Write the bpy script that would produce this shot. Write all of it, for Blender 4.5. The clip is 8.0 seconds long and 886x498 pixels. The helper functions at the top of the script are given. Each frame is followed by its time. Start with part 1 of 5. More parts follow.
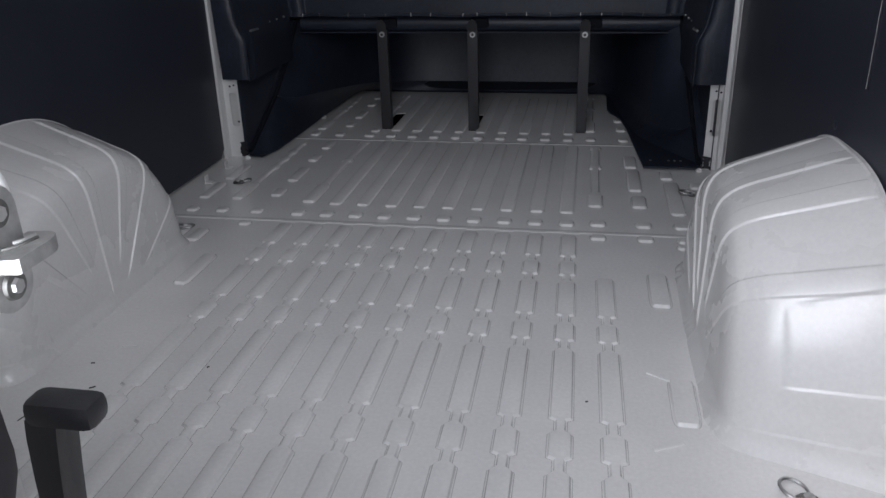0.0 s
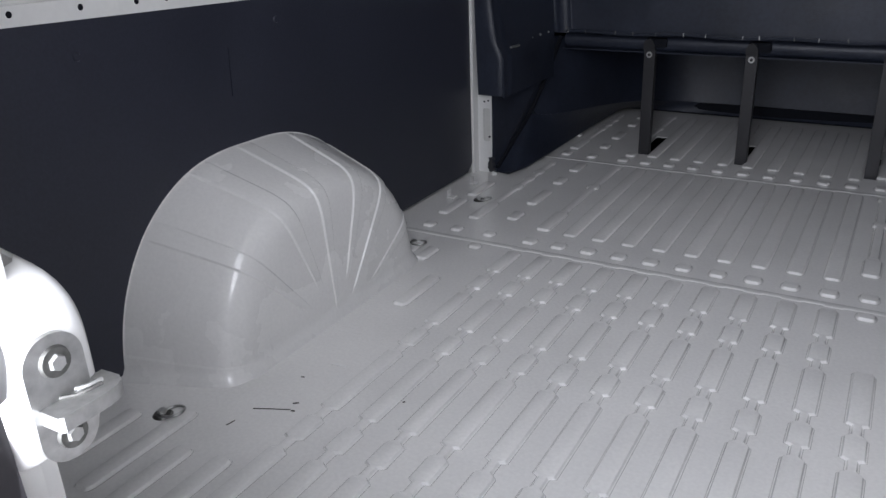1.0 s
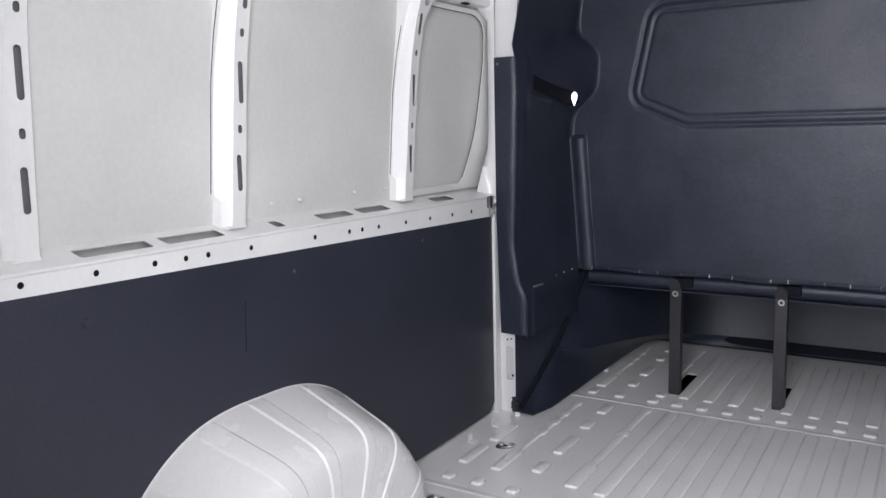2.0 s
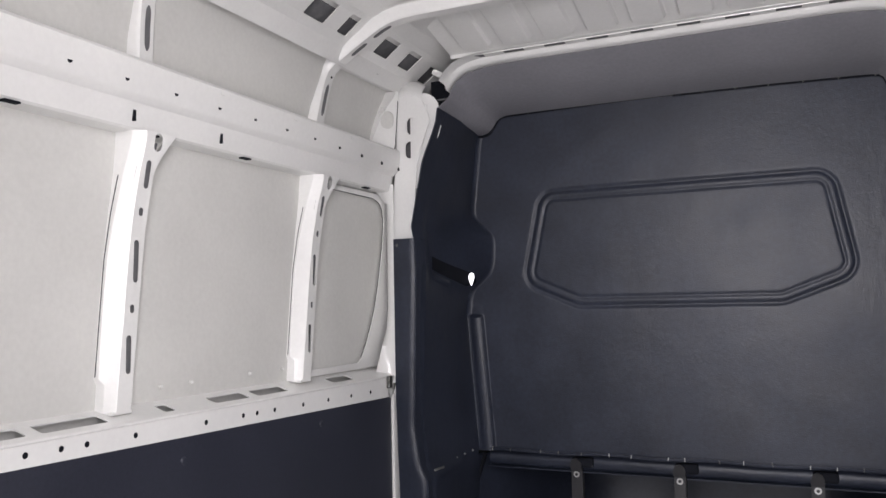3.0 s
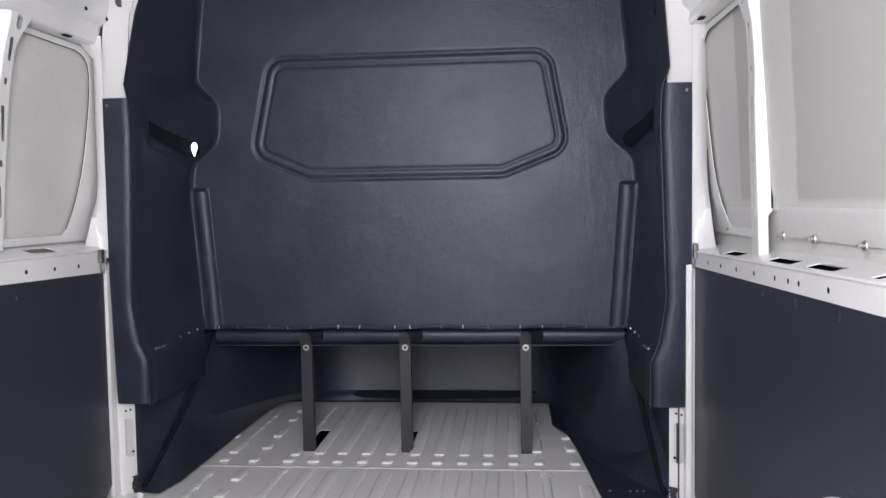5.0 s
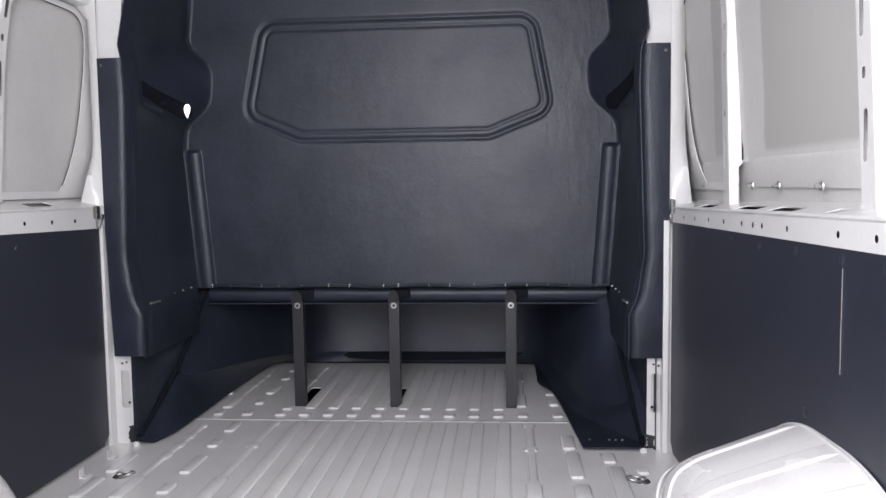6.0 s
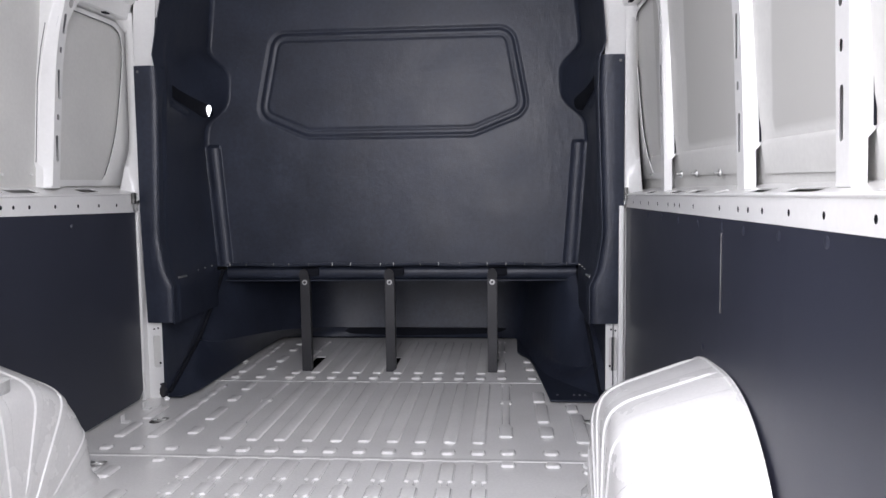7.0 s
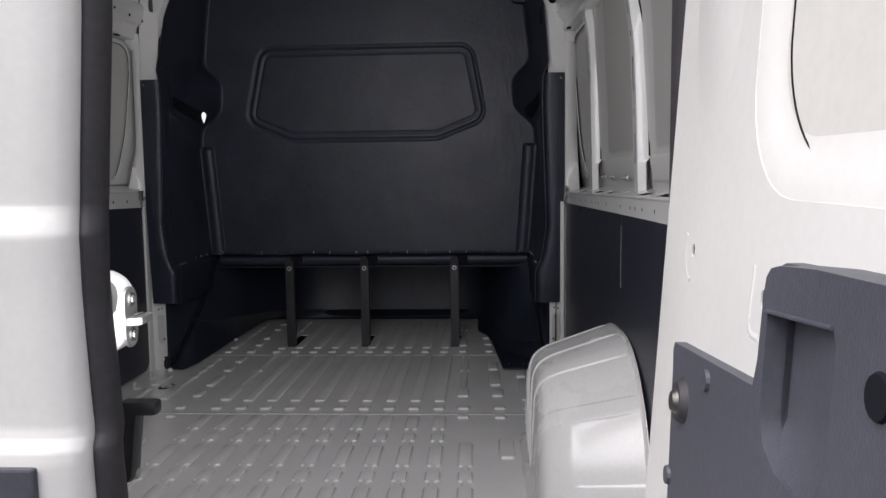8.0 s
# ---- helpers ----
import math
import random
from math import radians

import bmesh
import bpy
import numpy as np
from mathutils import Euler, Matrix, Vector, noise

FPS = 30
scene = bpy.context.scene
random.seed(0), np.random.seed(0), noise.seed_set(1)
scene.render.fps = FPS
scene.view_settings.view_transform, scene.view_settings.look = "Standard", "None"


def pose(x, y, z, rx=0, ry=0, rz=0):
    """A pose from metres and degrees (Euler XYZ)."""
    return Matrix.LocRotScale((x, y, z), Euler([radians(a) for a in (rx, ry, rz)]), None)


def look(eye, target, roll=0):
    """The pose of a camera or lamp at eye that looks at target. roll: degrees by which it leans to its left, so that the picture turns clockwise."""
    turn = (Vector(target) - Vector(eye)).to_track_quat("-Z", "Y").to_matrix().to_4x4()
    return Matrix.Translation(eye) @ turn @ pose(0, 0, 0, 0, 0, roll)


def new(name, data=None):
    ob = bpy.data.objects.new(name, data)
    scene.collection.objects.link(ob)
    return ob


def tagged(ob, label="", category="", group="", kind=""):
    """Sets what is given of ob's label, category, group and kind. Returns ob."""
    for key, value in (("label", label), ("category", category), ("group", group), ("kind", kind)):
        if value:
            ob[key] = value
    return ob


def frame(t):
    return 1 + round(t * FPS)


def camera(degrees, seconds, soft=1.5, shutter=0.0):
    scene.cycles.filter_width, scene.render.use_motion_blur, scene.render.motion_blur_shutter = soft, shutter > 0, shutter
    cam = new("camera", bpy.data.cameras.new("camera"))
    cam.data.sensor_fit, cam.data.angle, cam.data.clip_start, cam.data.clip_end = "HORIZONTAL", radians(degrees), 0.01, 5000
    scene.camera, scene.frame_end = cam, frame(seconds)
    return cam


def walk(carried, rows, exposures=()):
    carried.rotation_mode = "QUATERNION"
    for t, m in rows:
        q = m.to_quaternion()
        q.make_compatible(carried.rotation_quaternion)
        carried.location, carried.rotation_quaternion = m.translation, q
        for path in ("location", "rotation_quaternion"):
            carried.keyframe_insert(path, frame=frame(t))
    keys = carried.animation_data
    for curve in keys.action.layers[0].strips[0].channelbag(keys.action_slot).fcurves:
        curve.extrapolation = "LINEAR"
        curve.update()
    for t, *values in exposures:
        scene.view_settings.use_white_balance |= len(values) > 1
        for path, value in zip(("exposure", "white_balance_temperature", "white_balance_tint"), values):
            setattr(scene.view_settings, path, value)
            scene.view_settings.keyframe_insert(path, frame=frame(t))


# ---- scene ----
cam = camera(57.9, 8.0)
PATH = [
    (0, (0.415, 0.135, 0.828), (0.079, 1.944, 0.043), -1.5),
    (0.5, (0.456, 0.217, 0.861), (-0.215, 1.925, 0.066), -1.8),
    (1, (0.458, 0.295, 0.888), (-0.482, 1.88, 0.111), -2.2),
    (1.5, (0.438, 0.366, 0.934), (-0.57, 1.982, 0.325), -2.1),
    (2, (0.402, 0.406, 0.993), (-0.642, 2.085, 0.692), -1.5),
    (2.2, (0.397, 0.411, 0.995), (-0.655, 2.107, 0.849), -1.6),
    (3.3, (0.376, 0.409, 1.003), (-0.253, 2.301, 1.158), -1.4),
    (3.5, (0.374, 0.415, 0.998), (-0.102, 2.352, 1.149), -1.6),
    (4, (0.371, 0.436, 0.99), (0.144, 2.417, 1.153), -1.5),
    (4.5, (0.363, 0.443, 0.96), (0.179, 2.43, 1.099), -1.1),
    (5, (0.357, 0.464, 0.888), (0.183, 2.453, 0.771), -0.9),
    (5.2, (0.351, 0.465, 0.858), (0.185, 2.452, 0.704), -0.8),
    (6.3, (0.419, 0.294, 0.806), (0.258, 2.281, 0.641), -0.8),
    (6.5, (0.438, 0.21, 0.795), (0.283, 2.197, 0.634), -0.8),
    (7, (0.469, -0.014, 0.794), (0.304, 1.972, 0.623), -0.7),
    (7.5, (0.479, -0.293, 0.811), (0.305, 1.692, 0.636), -0.7),
    (8, (0.535, -0.473, 0.833), (0.434, 1.515, 0.636), -0.7),
]
EXPOSURES = [(0.0, 0.62, 6080, 14), (0.5, 0.9, 6080, 14), (1.0, 1.1, 6080, 14), (1.5, 1.4, 6150, 14), (2.0, 2.05, 6200, 15), (3.5, 1.88, 6660, 17), (4.5, 1.74, 6620, 17), (5.0, 2.28, 6350, 17), (6.5, 2.15, 6300, 17), (7.0, 1.95, 6250, 17), (7.5, 1.15, 6380, 18), (8.0, 0.5, 6450, 15)]
walk(cam, [(t, look(eye, target, roll)) for t, eye, target, roll in PATH], EXPOSURES)

# ---- daylight ----
world = bpy.data.worlds.new("overcast_sky")
scene.world = world
world.use_nodes = True
sky = world.node_tree.nodes.new("ShaderNodeTexSky")
sky.sky_type, sky.sun_disc = "NISHITA", False
sky.sun_elevation, sky.sun_rotation = radians(54), radians(-121)
sky.air_density, sky.dust_density = 1.0, 4.0
background = world.node_tree.nodes["Background"]
background.inputs["Strength"].default_value = 0.15
cloud = world.node_tree.nodes.new("ShaderNodeHueSaturation")      # thin cloud takes most of the blue out
cloud.inputs["Saturation"].default_value = 0.3
world.node_tree.links.new(sky.outputs["Color"], cloud.inputs["Color"])
world.node_tree.links.new(cloud.outputs["Color"], background.inputs["Color"])
sun = new("sun", bpy.data.lights.new("sun", "SUN"))
sun.data.energy, sun.data.angle, sun.data.color = 1.4, radians(60), (1.0, 0.98, 0.95)
sun.matrix_world = look((-5, -3, 8), (0, 0, 0))
daylight = new("doorway_daylight", bpy.data.lights.new("doorway_daylight", "AREA"))
daylight.data.shape, daylight.data.size, daylight.data.size_y = "RECTANGLE", 0.50, 1.15
daylight.data.energy, daylight.data.color = 5.6, (0.985, 0.99, 1.0)
daylight.matrix_world = look((0.22, 0.58, 1.17), (0.02, 2.4, 0.88))
daylight.data.spread = radians(138)


# ---- materials ----
def material(name, base, rough=0.5, metal=0.0, coat=0.0, grain=(60.0, 0.12), stain=(4.0, 0.15), bump=0.0, bump_scale=300.0, spec=0.5, wave=0.0):
    """A painted or moulded surface with variation at two scales and a fine relief."""
    m = bpy.data.materials.new(name)
    m.use_nodes = True
    n, l = m.node_tree.nodes, m.node_tree.links
    b = n["Principled BSDF"]
    b.inputs["Roughness"].default_value, b.inputs["Metallic"].default_value = rough, metal
    b.inputs["Coat Weight"].default_value, b.inputs["Coat Roughness"].default_value = coat, 0.08
    b.inputs["Specular IOR Level"].default_value = spec
    place = n.new("ShaderNodeNewGeometry")
    fine, broad = n.new("ShaderNodeTexNoise"), n.new("ShaderNodeTexNoise")
    fine.inputs["Scale"].default_value, broad.inputs["Scale"].default_value = grain[0], stain[0]
    fine.inputs["Detail"].default_value, broad.inputs["Detail"].default_value = 5, 6
    l.new(place.outputs["Position"], fine.inputs["Vector"])
    l.new(place.outputs["Position"], broad.inputs["Vector"])
    value = None
    for tex, amount in ((fine, grain[1]), (broad, stain[1])):
        r = n.new("ShaderNodeMapRange")
        r.inputs["From Min"].default_value, r.inputs["From Max"].default_value = 0.3, 0.7
        r.inputs["To Min"].default_value, r.inputs["To Max"].default_value = 1 - amount, 1 + amount
        l.new(tex.outputs["Fac"], r.inputs["Value"])
        if value is None:
            value = r.outputs["Result"]
        else:
            mul = n.new("ShaderNodeMath")
            mul.operation = "MULTIPLY"
            l.new(value, mul.inputs[0]), l.new(r.outputs["Result"], mul.inputs[1])
            value = mul.outputs[0]
    tint = n.new("ShaderNodeVectorMath")
    tint.operation = "SCALE"
    tint.inputs[0].default_value = base
    l.new(value, tint.inputs["Scale"])
    l.new(tint.outputs["Vector"], b.inputs["Base Color"])
    rr = n.new("ShaderNodeMapRange")
    rr.inputs["To Min"].default_value, rr.inputs["To Max"].default_value = max(0.02, rough * 0.75), min(1.0, rough * 1.25)
    l.new(broad.outputs["Fac"], rr.inputs["Value"])
    l.new(rr.outputs["Result"], b.inputs["Roughness"])
    if bump:
        relief, hill = n.new("ShaderNodeTexNoise"), n.new("ShaderNodeBump")
        relief.inputs["Scale"].default_value, relief.inputs["Detail"].default_value = bump_scale, 3
        hill.inputs["Strength"].default_value, hill.inputs["Distance"].default_value = bump, 0.002
        l.new(place.outputs["Position"], relief.inputs["Vector"])
        height = relief.outputs["Fac"]
        if wave:
            swell, total = n.new("ShaderNodeTexNoise"), n.new("ShaderNodeMath")
            swell.inputs["Scale"].default_value, swell.inputs["Detail"].default_value = 11.0, 4
            total.operation = "MULTIPLY_ADD"
            total.inputs[1].default_value = wave
            l.new(place.outputs["Position"], swell.inputs["Vector"])
            l.new(swell.outputs["Fac"], total.inputs[0])
            l.new(height, total.inputs[2])
            height = total.outputs[0]
        l.new(height, hill.inputs["Height"])
        l.new(hill.outputs["Normal"], b.inputs["Normal"])
    return m


PAINT = material("white_body_paint", (0.75, 0.748, 0.732), 0.34, coat=0.4, grain=(90, 0.02), stain=(3, 0.05), bump=0.04, bump_scale=260)
FLOOR = material("floor_paint", (0.79, 0.783, 0.765), 0.23, coat=0.5, grain=(130, 0.04), stain=(5, 0.035), bump=0.08, bump_scale=400)
ARCH = material("arch_paint", (0.72, 0.715, 0.70), 0.27, coat=0.3, grain=(130, 0.03), stain=(4, 0.05), bump=0.025, bump_scale=400)
# darkened floor paint: crease shade beside the ribs put into the colour
RIB_SHADE = material("floor_paint_with_painted_shade", (0.36, 0.355, 0.34), 0.5, grain=(200, 0.15), stain=(9, 0.25))
SKIN = material("thin_primer_paint", (0.61, 0.607, 0.582), 0.5, grain=(90, 0.03), stain=(3, 0.06), bump=0.06, bump_scale=200)
ABS = material("black_moulded_plastic", (0.0205, 0.0250, 0.0395), 0.40, grain=(70, 0.15), stain=(6, 0.2), bump=0.36, bump_scale=260, wave=3.0, spec=0.4)


def pucker(m):
    """Upright creases in the moulded plastic towards its right-hand edge."""
    n, l = m.node_tree.nodes, m.node_tree.links
    hill = next(k for k in n if k.type == "BUMP")
    before = hill.inputs["Height"].links[0].from_socket
    place, stretch, crease, where, patch, edge, both, total = (n.new(k) for k in (
        "ShaderNodeNewGeometry", "ShaderNodeMapping", "ShaderNodeTexNoise", "ShaderNodeSeparateXYZ", "ShaderNodeTexNoise", "ShaderNodeMapRange", "ShaderNodeMath", "ShaderNodeMath"))
    stretch.inputs["Scale"].default_value = (42, 42, 11)
    crease.inputs["Scale"].default_value, crease.inputs["Detail"].default_value = 1.0, 4
    patch.inputs["Scale"].default_value = 5.0
    edge.interpolation_type = "SMOOTHSTEP"
    edge.inputs["From Min"].default_value, edge.inputs["From Max"].default_value = 0.36, 0.66
    both.operation, total.operation = "MULTIPLY", "MULTIPLY_ADD"
    l.new(place.outputs["Position"], stretch.inputs["Vector"])
    l.new(stretch.outputs["Vector"], crease.inputs["Vector"])
    l.new(place.outputs["Position"], patch.inputs["Vector"])
    l.new(place.outputs["Position"], where.inputs["Vector"])
    l.new(where.outputs["X"], edge.inputs["Value"])
    l.new(edge.outputs["Result"], both.inputs[0]), l.new(patch.outputs["Fac"], both.inputs[1])
    boost = n.new("ShaderNodeMath")
    boost.operation = "MULTIPLY"
    boost.inputs[1].default_value = 3.6
    l.new(both.outputs[0], boost.inputs[0])
    l.new(crease.outputs["Fac"], total.inputs[0]), l.new(boost.outputs[0], total.inputs[1]), l.new(before, total.inputs[2])
    l.new(total.outputs[0], hill.inputs["Height"])


pucker(ABS)
BOARD = material("dark_lining_board", (0.0255, 0.0280, 0.042), 0.42, grain=(160, 0.12), stain=(3, 0.12), bump=0.15, bump_scale=600)
GREY = material("grey_plastic", (0.225, 0.222, 0.243), 0.5, grain=(90, 0.06), stain=(5, 0.08), bump=0.2, bump_scale=500)
STRUT = material("black_powder_coat", (0.022, 0.022, 0.025), 0.4, grain=(200, 0.1), bump=0.2, bump_scale=900)
ZINC = material("zinc_plated_steel", (0.50, 0.50, 0.49), 0.46, metal=1.0, grain=(150, 0.12), stain=(20, 0.15))
DARKSTEEL = material("dull_steel", (0.16, 0.16, 0.15), 0.4, metal=0.9, grain=(150, 0.2), stain=(20, 0.2))
RUBBER = material("black_rubber", (0.035, 0.033, 0.038), 0.6, grain=(80, 0.15), stain=(8, 0.15))
TRIM = material("dark_grey_trim", (0.068, 0.071, 0.091), 0.5, grain=(120, 0.1), stain=(6, 0.1), bump=0.25, bump_scale=500)
# darkened copy of the primer: shade inside hollows put into the colour
CAVITY = material("primer_with_painted_shade", (0.13, 0.13, 0.135), 0.7)
# near-black: shade painted into holes and gaps; also sealer and black trim
HOLE = material("shade_and_trim_black", (0.010, 0.011, 0.015), 0.9, spec=0.1)
ASPHALT = material("asphalt", (0.055, 0.055, 0.056), 0.85, grain=(40, 0.3), stain=(0.4, 0.25), bump=0.5, bump_scale=90)
SPRAYED = material("overspray_on_primer", (0.61, 0.607, 0.582), 0.5, grain=(90, 0.03), stain=(3, 0.06), bump=0.06, bump_scale=200)


def overspray(m, bays, low):
    """Bare grey primer left in the middle of each bay, with paint sprayed in from the posts."""
    n, l = m.node_tree.nodes, m.node_tree.links
    b = n["Principled BSDF"]
    paint = b.inputs["Base Color"].links[0].from_socket
    place, ragged, wob, split = n.new("ShaderNodeNewGeometry"), n.new("ShaderNodeTexNoise"), n.new("ShaderNodeVectorMath"), n.new("ShaderNodeSeparateXYZ")
    ragged.inputs["Scale"].default_value = 7
    wob.operation = "MULTIPLY_ADD"
    wob.inputs[1].default_value = (0.0, 0.03, 0.01)
    l.new(place.outputs["Position"], ragged.inputs["Vector"])
    l.new(ragged.outputs["Color"], wob.inputs[0])
    l.new(place.outputs["Position"], wob.inputs[2])
    l.new(wob.outputs["Vector"], split.inputs[0])

    def step(socket, at, rising):
        r = n.new("ShaderNodeMapRange")
        r.inputs["From Min"].default_value, r.inputs["From Max"].default_value = at - 0.006, at + 0.006
        r.inputs["To Min"].default_value, r.inputs["To Max"].default_value = (0, 1) if rising else (1, 0)
        l.new(socket, r.inputs["Value"])
        return r.outputs["Result"]

    def join(kind, a, c):
        q = n.new("ShaderNodeMath")
        q.operation = kind
        l.new(a, q.inputs[0]), l.new(c, q.inputs[1])
        return q.outputs[0]

    mask = None
    for y0, y1 in bays:
        bay = join("MULTIPLY", step(split.outputs["Y"], y0, True), step(split.outputs["Y"], y1, False))
        mask = bay if mask is None else join("MAXIMUM", mask, bay)
    mask = join("MULTIPLY", mask, step(split.outputs["Z"], low, True))
    mix = n.new("ShaderNodeMix")
    mix.data_type = "RGBA"
    l.new(mask, mix.inputs[0])
    l.new(paint, mix.inputs[6])
    mix.inputs[7].default_value = (0.47, 0.467, 0.442, 1)
    l.new(mix.outputs[2], b.inputs["Base Color"])


overspray(SPRAYED, ((0.80, 1.05), (1.25, 1.56), (1.74, 2.20), (2.43, 2.58)), 0.885)
FIBRE = material("torn_board_fibre", (0.22, 0.21, 0.20), 0.9)
CHIP = material("dirt_flakes", (0.03, 0.025, 0.02), 0.8)
# emission that stands in for cab daylight; the part is no lamp
DAYLIT = bpy.data.materials.new("painted_cab_daylight")
DAYLIT.use_nodes = True
DAYLIT.node_tree.nodes["Principled BSDF"].inputs["Emission Color"].default_value = (0.95, 0.98, 1.0, 1)
DAYLIT.node_tree.nodes["Principled BSDF"].inputs["Emission Strength"].default_value = 0.6
GLOW = bpy.data.materials.new("lamp_lens")
GLOW.use_nodes = True
GLOW.node_tree.nodes["Principled BSDF"].inputs["Emission Color"].default_value = (1.0, 0.66, 0.32, 1)
GLOW.node_tree.nodes["Principled BSDF"].inputs["Emission Strength"].default_value = 0.7


# ---- building helpers ----
def part(name, bm, mat, parent=None, label="", smooth=False):
    """Links a bmesh as one mesh object, under a thing or a part if one is given."""
    bmesh.ops.recalc_face_normals(bm, faces=bm.faces)
    me = bpy.data.meshes.new(name)
    bm.to_mesh(me)
    bm.free()
    me.materials.append(mat)
    if smooth:
        me.polygons.foreach_set("use_smooth", [True] * len(me.polygons))
        me.set_sharp_from_angle(angle=radians(smooth if smooth is not True else 45))
    ob = new(name, me)
    ob.parent = parent
    return tagged(ob, label)


def box(x0, x1, y0, y1, z0, z1, bevel=0.0, bm=None, m=None):
    """A block, its edges rounded by bevel, added to bm."""
    bm = bm or bmesh.new()
    made = bmesh.ops.create_cube(bm, size=1, matrix=(m or Matrix()) @ Matrix.LocRotScale(((x0 + x1) / 2, (y0 + y1) / 2, (z0 + z1) / 2), None, (abs(x1 - x0), abs(y1 - y0), abs(z1 - z0))))
    if bevel:
        edges = list({e for v in made["verts"] for e in v.link_edges})
        bmesh.ops.bevel(bm, geom=edges, offset=bevel, segments=2, affect="EDGES", profile=0.6)
    return bm


def rounded(x0, x1, y0, y1, r, steps=4):
    """The outline of a rectangle with round corners."""
    r = min(r, abs(x1 - x0) / 2 - 1e-5, abs(y1 - y0) / 2 - 1e-5)
    out = []
    for cx, cy, a in ((x1 - r, y1 - r, 0), (x0 + r, y1 - r, 90), (x0 + r, y0 + r, 180), (x1 - r, y0 + r, 270)):
        for i in range(steps + 1):
            b = radians(a + 90 * i / steps)
            out.append((cx + r * math.cos(b), cy + r * math.sin(b)))
    return out


def disc(x, y, r, steps=10):
    return [(x + r * math.cos(2 * math.pi * i / steps), y + r * math.sin(2 * math.pi * i / steps)) for i in range(steps)]


def plate(outline, holes, thick, to, bm=None):
    """A sheet with real holes in it: outlines in its own plane, laid into the place by to(u, v, depth)."""
    bm = bm or bmesh.new()
    flat = bmesh.new()
    edges = []
    for loop in (outline, *holes):
        vs = [flat.verts.new((u, v, 0)) for u, v in loop]
        edges += [flat.edges.new((vs[i], vs[i - 1])) for i in range(len(vs))]
    bmesh.ops.triangle_fill(flat, use_beauty=True, edges=edges)
    flat.verts.index_update()
    front = [bm.verts.new(to(v.co.x, v.co.y, 0)) for v in flat.verts]
    back = [bm.verts.new(to(v.co.x, v.co.y, thick)) for v in flat.verts]
    for f in flat.faces:
        ids = [v.index for v in f.verts]
        bm.faces.new([front[i] for i in ids])
        bm.faces.new([back[i] for i in reversed(ids)])
    for e in flat.edges:
        if len(e.link_faces) == 1:
            a, b = (v.index for v in e.verts)
            bm.faces.new((front[a], front[b], back[b], back[a]))
    flat.free()
    return bm


def sheet(rows, bm=None, close=False):
    """A surface through rows of points."""
    bm = bm or bmesh.new()
    grid = [[bm.verts.new(p) for p in row] for row in rows]
    for a, b in zip(grid, grid[1:]):
        n = len(a)
        for i in range(n if close else n - 1):
            bm.faces.new((a[i], a[(i + 1) % n], b[(i + 1) % n], b[i]))
    return bm


def thicken(bm, t):
    bmesh.ops.recalc_face_normals(bm, faces=bm.faces)
    bmesh.ops.solidify(bm, geom=bm.faces[:], thickness=t)
    return bm


def tube(points, r, steps=8, bm=None, closed=False):
    """A round rod along points."""
    pts = [Vector(p) for p in points]
    rows = []
    n = len(pts)
    for i, p in enumerate(pts):
        d = (pts[(i + 1) % n] - pts[i - 1]) if closed or 0 < i < n - 1 else (pts[1] - pts[0] if i == 0 else pts[-1] - pts[-2])
        q = d.to_track_quat("Z", "Y")
        rows.append([p + q @ Vector((r * math.cos(2 * math.pi * k / steps), r * math.sin(2 * math.pi * k / steps), 0)) for k in range(steps)])
    if closed:
        rows.append(rows[0])
    bm = sheet(rows, bm, close=True)
    if not closed:
        bmesh.ops.holes_fill(bm, edges=[e for e in bm.edges if e.is_boundary])
    return bm


def cyl(at, axis, r, h, steps=14, bevel=0.0, bm=None):
    bm = bm or bmesh.new()
    q = Vector(axis).to_track_quat("Z", "Y").to_matrix().to_4x4()
    made = bmesh.ops.create_cone(bm, cap_ends=True, segments=steps, radius1=r, radius2=r - bevel, depth=h, matrix=Matrix.Translation(at) @ q @ Matrix.Translation((0, 0, h / 2)))
    return bm


def thing(name, label, category, group="", kind="", at=(0, 0, 0)):
    ob = new(name)
    ob.location = at
    ob.empty_display_size = 0.05
    return tagged(ob, label, category, group, kind)


def lerp(table, x):
    """Straight lines through a table of pairs."""
    return float(np.interp(x, [a for a, _ in table], [b for _, b in table]))


# ---- ground outside and the shell ----
ground = part("ground", box(-60, 60, -60, 60, -0.75, -0.62), ASPHALT)
tagged(ground, "dark grey asphalt yard under the van", "ground", kind="structure")

REAR, FRONT, B = 0.50, 3.97, 2.80   # rear sill, foot of the bulkhead, pillar plane

floor_holes = [rounded(a, b, 3.245, 3.52, 0.004, 1) for a, b in ((-0.405, -0.337), (-0.048, 0.018), (0.378, 0.426))]
bm = plate([(-0.90, REAR), (0.90, REAR), (0.90, FRONT), (-0.90, FRONT)], floor_holes, -0.004, lambda u, v, d: (u, v, d))
floor = tagged(part("floor", bm, FLOOR), "pale grey painted steel load floor with pressed ribs", "floor", kind="structure")
# dark sheet added below so no light comes up through the floor
tagged(part("underfloor", box(-0.95, 0.95, 0.45, 4.2, -0.16, -0.12), HOLE, floor), "dark sheet added under the floor to stop light")
part("sill_step", box(-0.86, 0.86, 0.40, REAR, -0.10, -0.004, 0.008), FLOOR, floor)


